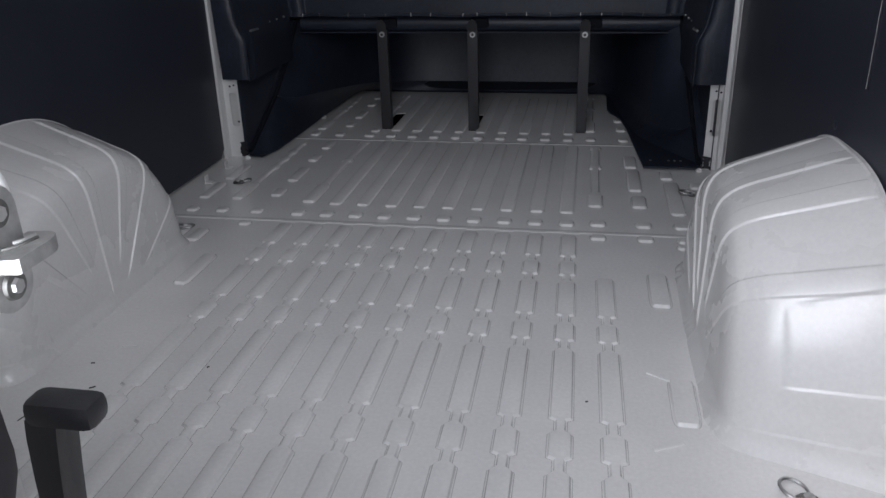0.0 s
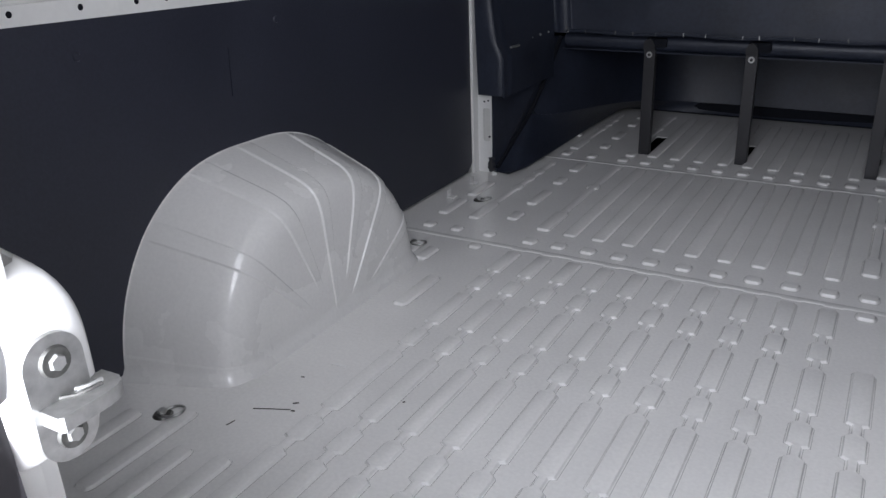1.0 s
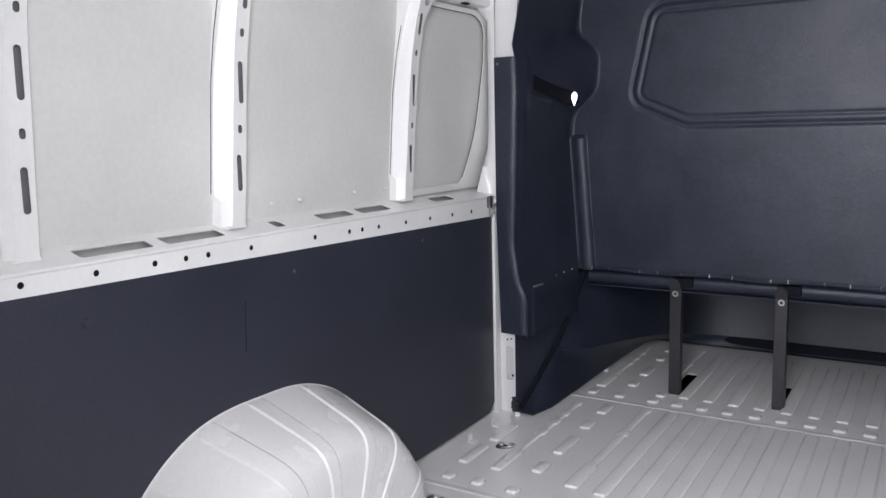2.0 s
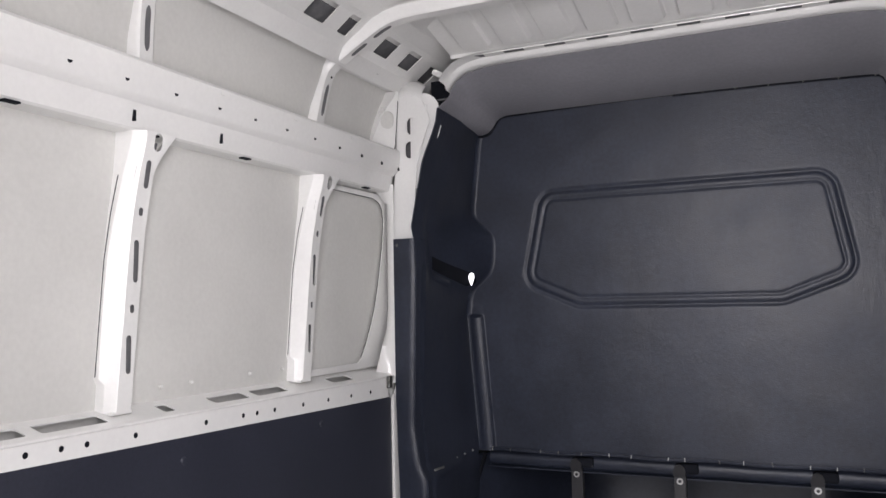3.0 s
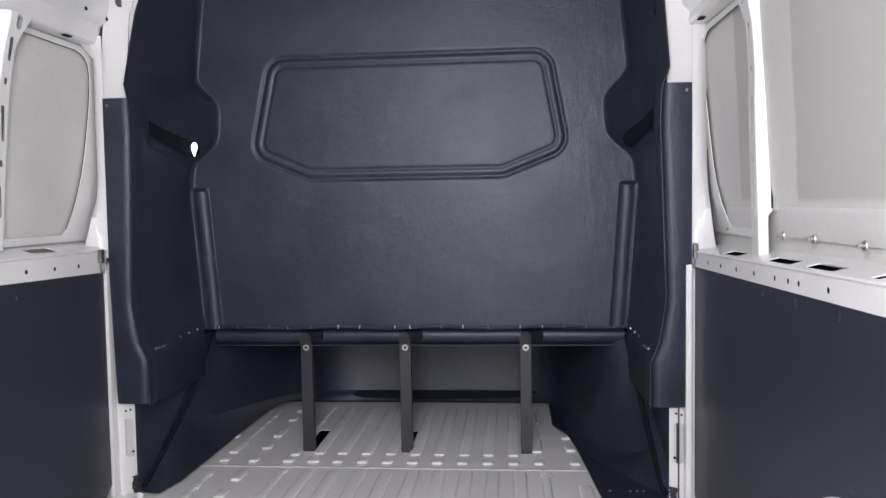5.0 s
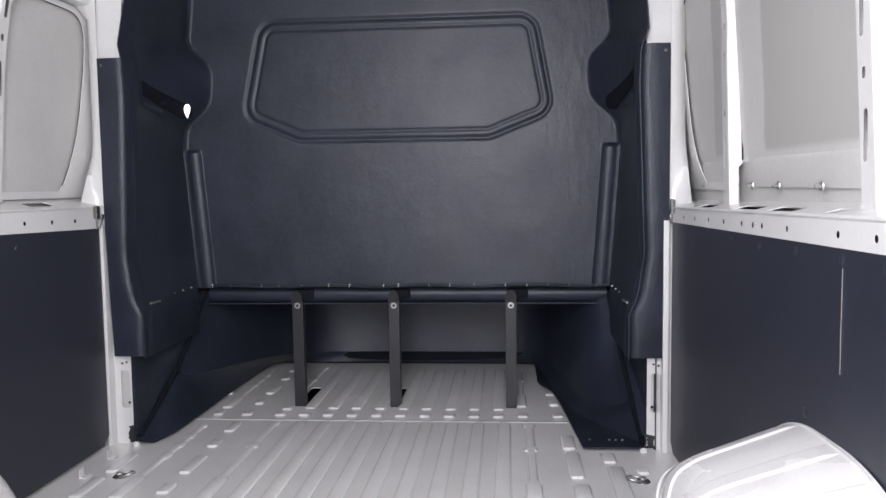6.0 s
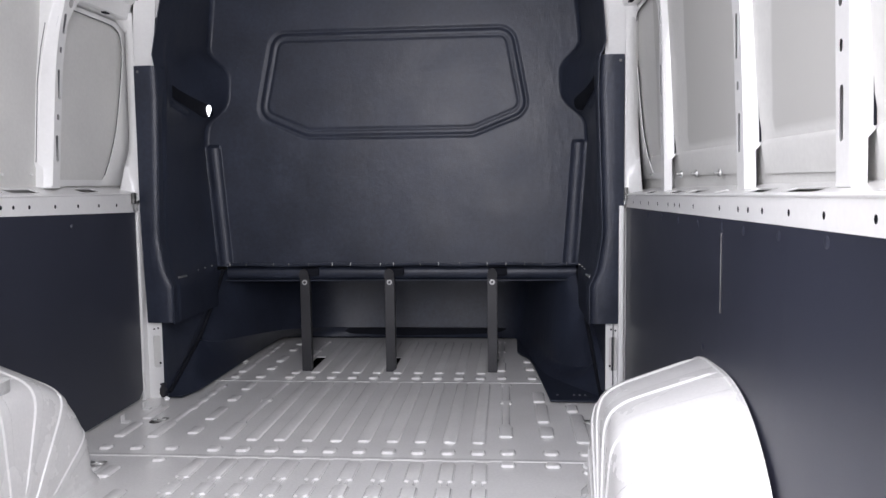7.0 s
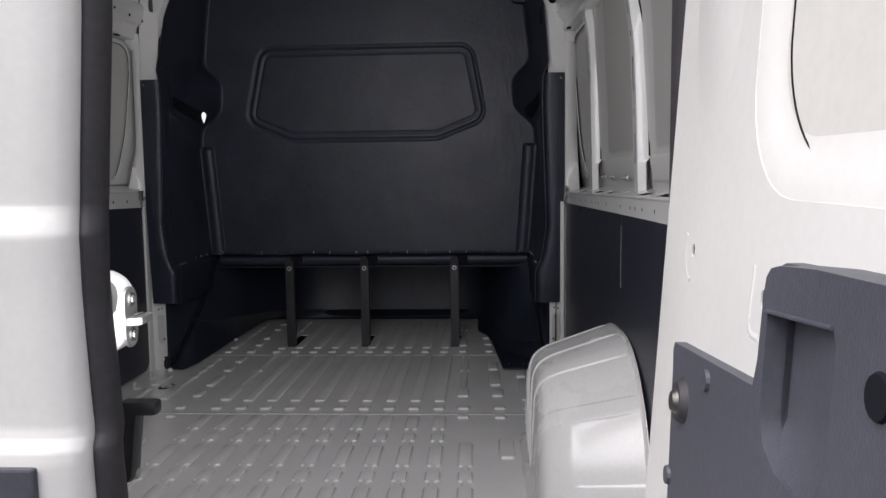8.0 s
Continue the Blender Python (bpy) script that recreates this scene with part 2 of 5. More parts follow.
def rib(x, stations, parent, h=0.0062, slope=0.0052, name="rib", skew=0.0, shade_strip=0.0010):
    """A pressed rib along y: stations are (y, half width)."""
    rows, x0 = [], x
    y0, y1 = stations[0][0], stations[-1][0]
    run = h * 0.9
    st = [(y0 - run, max(0.004, stations[0][1] - 0.004), 0.0), (y0 - run * 0.55, max(0.004, stations[0][1] - 0.002), 0.35)]
    for (ya, wa), (yb, wb) in zip(stations, stations[1:]):
        cells = (0, 0.2, 0.5, 0.8) if abs(wa - wb) > 0.005 else (0,)
        st += [(ya + (yb - ya) * k, wa + (wb - wa) * k * k * (3 - 2 * k), 1.0) for k in cells]
    st += [(y1, stations[-1][1], 1.0), (y1 + run * 0.55, max(0.004, stations[-1][1] - 0.002), 0.35), (y1 + run, max(0.004, stations[-1][1] - 0.004), 0.0)]
    for y, w, k in st:
        x = x0 + skew * (y - 1.7)
        side = ((1.0 + shade_strip / slope, 0.0), (0.98, 0.03), (0.62, 0.16), (0.38, 0.55), (0.12, 0.88), (-0.25, 1.0))
        rows.append([(x - w - slope * a, y, 0.0004 + h * k * b) for a, b in side] + [(x + w + slope * a, y, 0.0004 + h * k * b) for a, b in reversed(side)])
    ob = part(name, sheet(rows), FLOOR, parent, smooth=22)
    # crease shade painted as a darker strip along both feet of the rib
    ob.data.materials.append(RIB_SHADE)
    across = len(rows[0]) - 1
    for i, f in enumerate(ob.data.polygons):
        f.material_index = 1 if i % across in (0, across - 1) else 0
    return ob


def chain(y_from, y_to, necks, wide=0.0165, thin=0.0060):
    """Stations of a rib with narrow necks."""
    out = [(y_from, wide - 0.004), (y_from + 0.006, wide)]
    for n in necks:
        if y_from + 0.03 < n < y_to - 0.03:
            out += [(n - 0.044, wide), (n - 0.032, thin), (n - 0.003, thin), (n + 0.004, wide)]
    return out + [(y_to - 0.006, wide), (y_to, wide - 0.004)]


NECKS = (0.70, 0.812, 1.206, 1.315, 1.593, 1.704, 1.911, 2.025)
for k in range(10):
    rib(0.391 - 0.0900 * k, chain(0.60, 2.165, NECKS), floor, skew=-0.014 + 0.002 * k)
rib(0.480, chain(0.60, 1.90, NECKS[:-2]), floor, skew=-0.014)
rib(0.600, [(1.775, 0.016), (1.79, 0.019), (1.93, 0.019), (1.94, 0.016)], floor)
rib(0.612, [(1.33, 0.016), (1.345, 0.019), (1.455, 0.019), (1.47, 0.016)], floor)
rib(-0.540, [(1.755, 0.012), (1.765, 0.016), (1.92, 0.016), (1.93, 0.012)], floor)
for x, a, b in ((-0.755, 0.98, 1.13), (-0.655, 0.93, 1.18), (-0.575, 0.80, 1.09), (-0.49, 0.70, 1.10)):
    rib(x, [(a, 0.013), (a + 0.01, 0.016), (b - 0.01, 0.016), (b, 0.013)], floor)
# middle floor panel
for k in range(10):
    x = 0.373 - 0.0877 * k
    if k < 9:
        rib(x, [(2.345, 0.014), (2.352, 0.017), (3.02, 0.017), (3.05, 0.014)], floor, h=0.0052)
    rib(x + 0.002, [(2.243, 0.014), (2.250, 0.017), (2.272, 0.017), (2.279, 0.014)], floor, name="bump")
for x in (0.462, 0.587, 0.69):
    rib(x, [(2.250, 0.015), (2.257, 0.018), (2.279, 0.018), (2.286, 0.015)], floor, name="bump")
    rib(x, [(2.150, 0.015), (2.157, 0.017), (2.172, 0.017), (2.178, 0.015)], floor, name="bump")
rib(0.455, [(2.405, 0.015), (2.41, 0.018), (2.50, 0.018), (2.53, 0.009), (2.77, 0.009), (2.775, 0.016), (2.80, 0.016), (2.82, 0.010), (3.0, 0.010), (3.02, 0.016), (3.04, 0.016)], floor)
rib(-0.416, [(2.355, 0.015), (2.36, 0.018), (2.50, 0.018), (2.53, 0.009), (2.77, 0.009), (2.775, 0.016), (2.80, 0.016), (2.82, 0.010), (3.0, 0.010), (3.02, 0.016), (3.04, 0.016)], floor)
rib(-0.653, [(2.36, 0.013), (2.366, 0.016), (2.50, 0.016), (2.52, 0.008), (2.66, 0.008), (2.668, 0.014), (2.70, 0.014), (2.712, 0.008), (2.762, 0.008), (2.769, 0.014), (2.80, 0.014), (2.812, 0.008), (2.85, 0.008), (2.857, 0.014), (2.89, 0.014), (2.902, 0.008), (2.97, 0.008), (2.978, 0.013), (3.0, 0.011)], floor)
rib(0.583, [(2.41, 0.015), (2.415, 0.018), (2.50, 0.018), (2.505, 0.014)], floor)
rib(0.577, [(2.56, 0.015), (2.565, 0.017), (2.76, 0.017), (2.765, 0.014)], floor)
rib(0.572, [(2.80, 0.015), (2.805, 0.017), (2.92, 0.017), (2.925, 0.014)], floor)
rib(0.690, [(2.36, 0.015), (2.365, 0.018), (2.64, 0.018), (2.645, 0.014)], floor)
rib(0.681, [(2.685, 0.014), (2.69, 0.016), (2.76, 0.016), (2.765, 0.014)], floor)
for y in (2.005, 2.105):
    rib(0.684, [(y, 0.012), (y + 0.005, 0.015), (y + 0.02, 0.015), (y + 0.025, 0.012)], floor, name="bump")
rib(0.764, [(2.60, 0.012), (2.605, 0.014), (2.64, 0.014), (2.645, 0.012)], floor, name="bump")
for x, a, b in ((-0.540, 2.400, 2.465), (-0.540, 2.55, 2.69), (-0.545, 2.779, 2.845), (-0.546, 2.935, 3.03), (-0.763, 2.36, 2.50), (-0.76, 2.55, 2.70),
                (-0.75, 2.244, 2.275), (-0.655, 2.246, 2.275), (-0.546, 2.247, 2.275), (-0.542, 2.150, 2.172), (-0.640, 2.02, 2.10), (-0.70, 2.02, 2.12)):
    rib(x, [(a, 0.012), (a + 0.006, 0.015), (b - 0.006, 0.015), (b, 0.012)], floor, name="bump")
# front floor panel
for k in range(10):
    x = 0.351 - 0.0863 * k
    if k < 9:
        rib(x, [(3.215, 0.014), (3.222, 0.017), (3.82, 0.017), (3.85, 0.013)], floor, h=0.0052)
    rib(x, [(3.122, 0.014), (3.129, 0.017), (3.152, 0.017), (3.159, 0.014)], floor, name="bump")
rib(0.433, [(3.258, 0.013), (3.264, 0.016), (3.40, 0.016), (3.43, 0.008), (3.615, 0.008), (3.622, 0.014), (3.648, 0.014), (3.66, 0.008), (3.835, 0.008), (3.842, 0.014), (3.865, 0.013)], floor)
rib(-0.428, [(3.47, 0.008), (3.48, 0.008), (3.612, 0.008), (3.62, 0.014), (3.646, 0.014), (3.658, 0.008), (3.825, 0.008), (3.832, 0.014), (3.855, 0.013)], floor)
rib(-0.651, [(3.214, 0.013), (3.22, 0.016), (3.34, 0.016), (3.37, 0.008), (3.52, 0.008), (3.528, 0.014), (3.55, 0.014), (3.56, 0.008), (3.605, 0.008), (3.613, 0.014), (3.635, 0.014), (3.645, 0.008), (3.69, 0.008), (3.697, 0.014), (3.72, 0.014), (3.73, 0.008), (3.81, 0.008)], floor)
for x, a, b in ((0.436, 3.128, 3.165), (0.558, 3.130, 3.168), (0.553, 3.278, 3.322), (0.546, 3.42, 3.46), (-0.42, 3.196, 3.235), (-0.548, 3.122, 3.162), (-0.547, 3.266, 3.315), (-0.549, 3.414, 3.52),
                (-0.553, 3.638, 3.68), (-0.557, 3.78, 3.82), (-0.652, 3.122, 3.165), (-0.712, 3.40, 3.43)):
    rib(x, [(a, 0.012), (a + 0.006, 0.015), (b - 0.006, 0.015), (b, 0.012)], floor, name="bump")
# lapped joints between the floor panels
for y, first, pitch in ((2.195, 0.391, 0.0900), (3.075, 0.373, 0.0877)):
    rows = []
    for x in np.linspace(-0.80, 0.78, 317):
        over = abs((x - first) / pitch - round((x - first) / pitch)) * pitch < 0.021 and -0.46 < x < 0.45
        e = -0.0045 if over else 0.0           # the upper sheet's edge steps back over each rib
        rows.append([(x, y - 0.006 + e, 0.0004), (x, y - 0.0045 + e, 0.0019), (x, y + e, 0.0021), (x, y + 0.012, 0.0018), (x, y + 0.016, 0.0004)])
    part("lap_joint", sheet(rows), FLOOR, floor, smooth=50)


# unseen wall added to close the front against leaking light
tagged(part("wall_front", box(-1.0, 1.0, 4.2, 4.24, -0.2, 1.95), HOLE), "unseen dark wall added behind the bulkhead to stop light", "wall", kind="structure")


def side_x(z, s=-1):
    """How far the body side stands from the middle at height z."""
    x = lerp(((-0.2, 0.955), (0.75, 0.962), (1.1, 0.957), (1.4, 0.945), (1.6, 0.93), (1.72, 0.905), (1.8, 0.86), (1.9, 0.79)), z)
    return x - lerp(((0.80, 0.0), (0.90, 0.016), (1.1, 0.022), (1.37, 0.026), (1.48, 0.020), (1.60, 0.006), (1.66, 0.002)), z) if s > 0 else x


OUT = {-1: 0.0, 1: 0.026}           # the right side stands a little farther from the middle
POSTS = {-1: ((0.71, -0.01), (1.173, 0.02), (1.656, 0.045), (2.325, 0.06)), 1: ((0.69, -0.01), (1.168, 0.02), (1.647, 0.05), (2.365, 0.03))}
RAIL_HOLES = (0.70, 0.82, 0.98, 1.138, 1.278, 1.405, 1.480, 1.538, 1.66, 1.872, 2.005, 2.059, 2.132, 2.261, 2.388, 2.515, 2.634)
SLOTS = {-1: ((0.62, 0.78), (0.80, 0.97), (1.00, 1.09), (1.265, 1.425), (1.455, 1.61), (1.765, 1.80), (1.93, 2.06), (2.09, 2.225), (2.45, 2.57)),
         1: ((0.62, 0.78), (0.88, 1.02), (1.215, 1.372), (1.445, 1.565), (1.72, 1.755), (1.89, 2.02), (2.09, 2.235), (2.425, 2.555))}


BEND = ((0.5, 0.034), (1.35, 0.032), (1.65, 0.024), (1.95, 0.017), (2.3, 0.008), (2.8, -0.005))
BEAM = ((0.5, 0.026), (1.9, 0.026), (2.3, 0.016), (2.8, 0.005))
TILT = ((0.5, 0.038), (1.15, 0.036), (1.65, 0.029), (2.3, 0.010), (2.8, 0.002))


def bend(ob, s, table=BEND, fade=9.0):
    """The right side bows outwards towards the rear; the left one is straight."""
    if s > 0:
        bm = bmesh.new()
        bm.from_mesh(ob.data)
        bmesh.ops.subdivide_edges(bm, edges=[e for e in bm.edges if abs(e.verts[0].co.y - e.verts[1].co.y) > 0.5], cuts=8)
        for v in bm.verts:
            v.co.x += (lerp(table, v.co.y) - OUT[s]) * (1 - min(1.0, max(0.0, (v.co.z - fade) / 0.27)))
        bm.to_mesh(ob.data)
        bm.free()
    return ob


def rail_high(y, s):
    return 0.778 - (y - REAR) * 0.00786 if s < 0 else 0.771 - (y - 1.0) * 0.0182


def body_side(s):
    """One side of the load space. s: -1 for the left of travel as seen from the rear, +1 for the other."""
    name = "wall_left" if s < 0 else "wall_right"
    zs = np.linspace(-0.15, 1.90, 34)
    skin = sheet([[(s * side_x(z, s), y, z) for y in (0.46, 1.0, 2.0, 2.9, 4.2)] for z in zs])
    thicken(skin, 0.012)
    wall = tagged(part(name, skin, SKIN if s < 0 else SPRAYED, smooth=True), "pale painted sheet-metal body side of the van", "wall", kind="structure")
    # lower white inner sheet behind the lining, down to the floor
    bend(part("inner_sheet", box(s * 0.890, s * 0.905, REAR, B, -0.002, 0.70), PAINT, wall), s)
    # waist rail
    face = bmesh.new()
    cuts = [REAR] + [(a + b) / 2 for a, b in zip(RAIL_HOLES, RAIL_HOLES[1:])] + [2.79]
    low, high = (lambda y: 0.748 - (y - REAR) * 0.02445 if s < 0 else 0.7195 - (y - 1.0) * 0.0138), (lambda y: rail_high(y, s))
    hole_z = lambda y: 0.752 - (y - 1.2) * 0.021 if s < 0 else 0.741 - (y - 1.0) * 0.0155
    for a, b, y in zip(cuts, cuts[1:], RAIL_HOLES):
        plate([(a, low(a)), (b, low(b)), (b, high(b)), (a, high(a))], [disc(y, hole_z(y), 0.0062)], 0.0006, lambda u, v, d: (s * (0.872 + d), u, v), face)
    bend(part("waist_rail", face, PAINT, wall), s)
    ledge = bmesh.new()
    cuts = [REAR] + [(a[1] + b[0]) / 2 for a, b in zip(SLOTS[s], SLOTS[s][1:])] + [2.79]
    for a, b, (c, e) in zip(cuts, cuts[1:], SLOTS[s]):
        plate([(a, 0.870), (b, 0.870), (b, 0.965), (a, 0.965)], [rounded(c, e, 0.892 if s < 0 else 0.886, 0.928 if s < 0 else 0.917, 0.006, 2)], -0.003,
              lambda u, v, d: (s * v, u, rail_high(u, s) + d + (v - 0.872) * (0.33 if s < 0 else 0.24)), ledge)
    bend(part("rail_ledge", ledge, PAINT, wall), s)
    bend(part("rail_lip", tube([(s * 0.8725, y, rail_high(y, s) - 0.0015) for y in np.linspace(REAR, 2.79, 10)], 0.004), PAINT, wall, smooth=True), s)
    # three near-black pieces added inside the rail paint the shade behind its openings
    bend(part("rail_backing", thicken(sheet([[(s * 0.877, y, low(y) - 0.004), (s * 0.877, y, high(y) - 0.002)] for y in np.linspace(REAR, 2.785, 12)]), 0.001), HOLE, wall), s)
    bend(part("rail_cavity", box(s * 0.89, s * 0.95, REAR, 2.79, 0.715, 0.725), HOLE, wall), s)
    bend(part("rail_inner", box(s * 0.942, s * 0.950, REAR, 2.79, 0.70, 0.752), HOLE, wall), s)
    # upright posts
    for yc, lean in POSTS[s]:
        post(s, yc, lean, wall)
    # lower edge of the skin, a pressed step above the ledge
    proud = 0.020 if s > 0 else 0.007
    for a, b in ((0.78, 1.13), (1.24, 1.61), (1.71, 2.26), (2.38, 2.70)):
        rows = [[(s * (side_x(z, s) - o), y, z) for y in np.linspace(a, b, 4)] for z, o in ((0.80, proud), (0.855, proud), (0.865, proud * 0.6), (0.872, 0.002), (0.88, -0.004))]
        part("skirt_pressing", sheet(rows), SKIN, wall, smooth=True)
    # pressed frame beside the pillar, with a rounded opening
    hole = [(2.675, 0.81), (2.698, 0.826), (2.733, 0.875), (2.763, 0.93), (2.788, 0.985), (2.811, 1.06), (2.828, 1.14), (2.838, 1.20), (2.842, 1.25), (2.841, 1.29), (2.832, 1.32), (2.815, 1.338), (2.79, 1.349), (2.76, 1.354), (2.43, 1.355)]
    frame_out = [(2.40, 0.81), *hole, (2.42, 1.37), (2.90, 1.37), (2.90, 0.79), (2.40, 0.79)]
    part("bay_frame", plate(frame_out, [], 0.003, lambda u, v, d: (s * (side_x(v, s) - 0.022 + d), u, v)), PAINT, wall)
    part("sealer_line", tube([(s * (side_x(z, s) - 0.018), y, z) for y, z in hole[1:]], 0.0013, 6), HOLE, wall)
    rows = [[(s * (side_x(z, s) - o), y, z) for y in (2.42, 2.62, 2.83)] for z, o in ((1.722, 0.002), (1.724, 0.018), (1.73, 0.021), (1.79, 0.012))]
    part("bay_frame", sheet(rows), PAINT, wall, smooth=30)
    for yc, lean in POSTS[s]:
        deep, back, thick = (0.0025, 0.0325, 0.0022) if s > 0 else (-0.006, 0.0430, 0.0010)
        pts = [(s * (post_x(z) + flank(z) - deep), yc + lean * (z - 0.79) / 0.58 - back, z) for z in (0.862, 0.90, 1.0, 1.1, 1.2, 1.28)]
        part("post_seam", tube(pts, thick, 6), HOLE, wall)
    # upper longitudinal beam
    dx, dz = (0.009 - OUT[s], -0.013) if s > 0 else (0.0, 0.0)      # the side leans in: up here both stand alike
    prof = [(1.374, 0.940), (1.375, 0.888 - OUT[s]), (1.379, 0.881 - OUT[s]), (1.390, 0.878 - OUT[s]), (1.422 + dz, 0.873 + dx), (1.430 + dz, 0.870 + dx), (1.440 + dz, 0.857 + dx)]
    prof += [(z + dz, x + dx) for z, x in ((1.448, 0.852), (1.498, 0.842), (1.510, 0.843), (1.518, 0.850), (1.524, 0.90))]
    part("upper_beam", thicken(sheet([[(s * x, y, z) for z, x in prof] for y in (REAR, 1.2, 2.0, 2.808)]), 0.003), PAINT, wall, smooth=22)
    for y in (0.8, 1.0, 1.2, 1.47, 1.61, 1.75, 1.893, 2.028, 2.163, 2.297, 2.429, 2.560, 2.690, 2.809):
        part("beam_hole", cyl((s * (0.8515 + dx), y, (1.466 if s > 0 else 1.467 - max(0.0, y - 2.3) * 0.03) + dz), (-s, 0, 0.2), 0.0058, 0.0035, 10), HOLE, wall)
    # spot-weld lumps along the beam's upper edge
    rng = random.Random(41 + s)
    for y in (1.30, 1.56, 1.70, 1.845, 1.985, 2.06, 2.12, 2.26, 2.33, 2.39, 2.46, 2.52, 2.60, 2.66, 2.73) if s > 0 else (1.9, 2.2, 2.5):
        m = pose(s * (0.8425 + dx), y + rng.uniform(-0.012, 0.012), 1.502 + dz, 0, s * 8, 0)
        part("weld_lump", box(-0.0012, 0.0012, -rng.uniform(0.005, 0.009), rng.uniform(0.005, 0.009), -0.006, 0.005, 0.0011, m=m), PAINT, wall)
    for y in ((1.05, 1.38, 1.775, 2.10, 2.715) if s > 0 else (1.05, 1.38, 1.72, 2.04, 2.655)):
        part("beam_slot", box(s * (0.883 - OUT[s]), s * (0.898 - OUT[s]), y - 0.016, y + 0.016, 1.3710, 1.3752, 0.001), HOLE, wall)
    for y in (1.655, 1.93):
        part("beam_hole", box(s * (0.8725 + (dx + OUT[s]) * 0.6 - OUT[s]), s * (0.888 - OUT[s]), y - 0.004, y + 0.004, 1.391, 1.415, 0.002), HOLE, wall)
    for ob in (wall, *wall.children):
        if ob.name.split(".")[0] in (name, "post", "post_flank", "post_brim", "post_cavity", "post_foot", "post_seam", "skirt_pressing", "bay_frame", "sealer_line"):
            bend(ob, s, TILT, 1.1 if ob.name.startswith("post") else 9.0)
        elif ob.name.split(".")[0] in ("upper_beam", "beam_hole", "weld_lump", "beam_slot"):
            bend(ob, s, BEAM)
    wall.location.x = OUT[s]
    return wall


def post_x(z):
    return lerp(((0.79, 0.905), (1.1, 0.899), (1.20, 0.894), (1.29, 0.882), (1.36, 0.864)), z)


def flank(z):
    """The depth of a post's rear flank at height z."""
    return lerp(((0.79, 0.020), (0.846, 0.021), (0.858, 0.032), (1.1, 0.034), (1.25, 0.027), (1.36, 0.024)), z)


def post(s, yc, lean, wall):
    """A pressed hat-section upright with slots in its face."""
    ya = lambda z: yc + lean * (z - 0.79) / 0.58
    holes = []
    down = 0.0 if s < 0 else 0.023
    for a, b, r in ((0.865, 0.945, 0.007), (1.055, 1.145, 0.007), (1.255, 1.315, 0.007)):
        a, b = a - down, b - down
        c = ya((a + b) / 2)
        holes.append(rounded(c - 0.002, c + 0.012, a, b, r))
    for z in (1.0, 1.205):
        z -= down
        holes.append(rounded(ya(z) - 0.001, ya(z) + 0.011, z - 0.009, z + 0.009, 0.0055))
    wide = lambda z, side: (0.016 if side < 0 and s < 0 else 0.023) + max(0.0, (z - 1.285) / 0.075) ** 1.6 * (0.030 if side > 0 else 0.004)
    z0 = 0.788 if s < 0 else 0.785 - (yc - 1.0) * 0.020
    zs = np.concatenate([(z0, 0.835, 0.846, 0.858), np.linspace(0.90, 1.25, 6), np.linspace(1.285, 1.376, 8)])
    out = [(ya(z) - wide(z, -1), z) for z in zs] + [(ya(z) + wide(z, 1), z) for z in reversed(zs)]
    face = part("post", plate(out, holes + [rounded(ya(1.36) + 0.004, ya(1.36) + 0.026, 1.336, 1.3745, 0.0105, 4)], 0.0008, lambda u, v, d: (s * (post_x(v) + d), u, v)), PAINT, wall)
    for side in (-1, 1):
        rows = []
        for z in zs:
            steps = ((0.0, 0.0), (0.002, 0.0022), (0.036, 0.006), (0.041, 0.009), (0.043, 0.014))
            if side < 0:                   # shallower towards both ends
                k = flank(z) / 0.034
                steps = ((0.0, 0.0), (0.002, 0.0022), (flank(z) - 0.002, 0.005), (flank(z), 0.008)) if s > 0 else \
                        ((0.0, 0.0), (0.002, 0.0022), (flank(z) - 0.002, 0.020 * k), (flank(z), 0.023 * k), (flank(z) + 0.003, 0.025 * k), (0.070, 0.027 * k))
            rows.append([(s * (post_x(z) + o), ya(z) + side * (wide(z, side) + p), z) for o, p in steps])
        part("post_flank", sheet(rows), PAINT, wall, smooth=50)
    # flat brim behind the flank, running out into the skin
    rows = [[(s * (post_x(z) + o), ya(z) - wide(z, -1) - p, z) for o, p in ((flank(z), 0.008), (flank(z) + 0.002, 0.034), (max(0.046, flank(z) + 0.004), 0.066))] for z in zs if z > 0.857]
    if s > 0:
        part("post_brim", sheet(rows), SKIN, wall)
    # sheet inside the post, its shade painted with the darkened primer
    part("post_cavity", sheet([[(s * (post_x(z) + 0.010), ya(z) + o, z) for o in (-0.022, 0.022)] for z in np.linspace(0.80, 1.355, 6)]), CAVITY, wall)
    part("post_foot", box(s * 0.905, s * 0.945, ya(0.79) - 0.026, ya(0.79) + 0.026, z0 - 0.004, z0 + 0.0025, 0.001), PAINT, wall)
    return face


body_side(-1)
body_side(1)

# ---- roof ----
bm = sheet([[(x, y, 1.905 - 0.06 * (abs(x) / 0.78) ** 4) for x in np.linspace(-0.80, 0.80, 21)] for y in (0.44, 1.5, 3.0, 4.2)])
ceiling = tagged(part("ceiling", thicken(bm, 0.01), PAINT, smooth=True), "pale painted ribbed steel roof of the van", "roof", kind="structure")
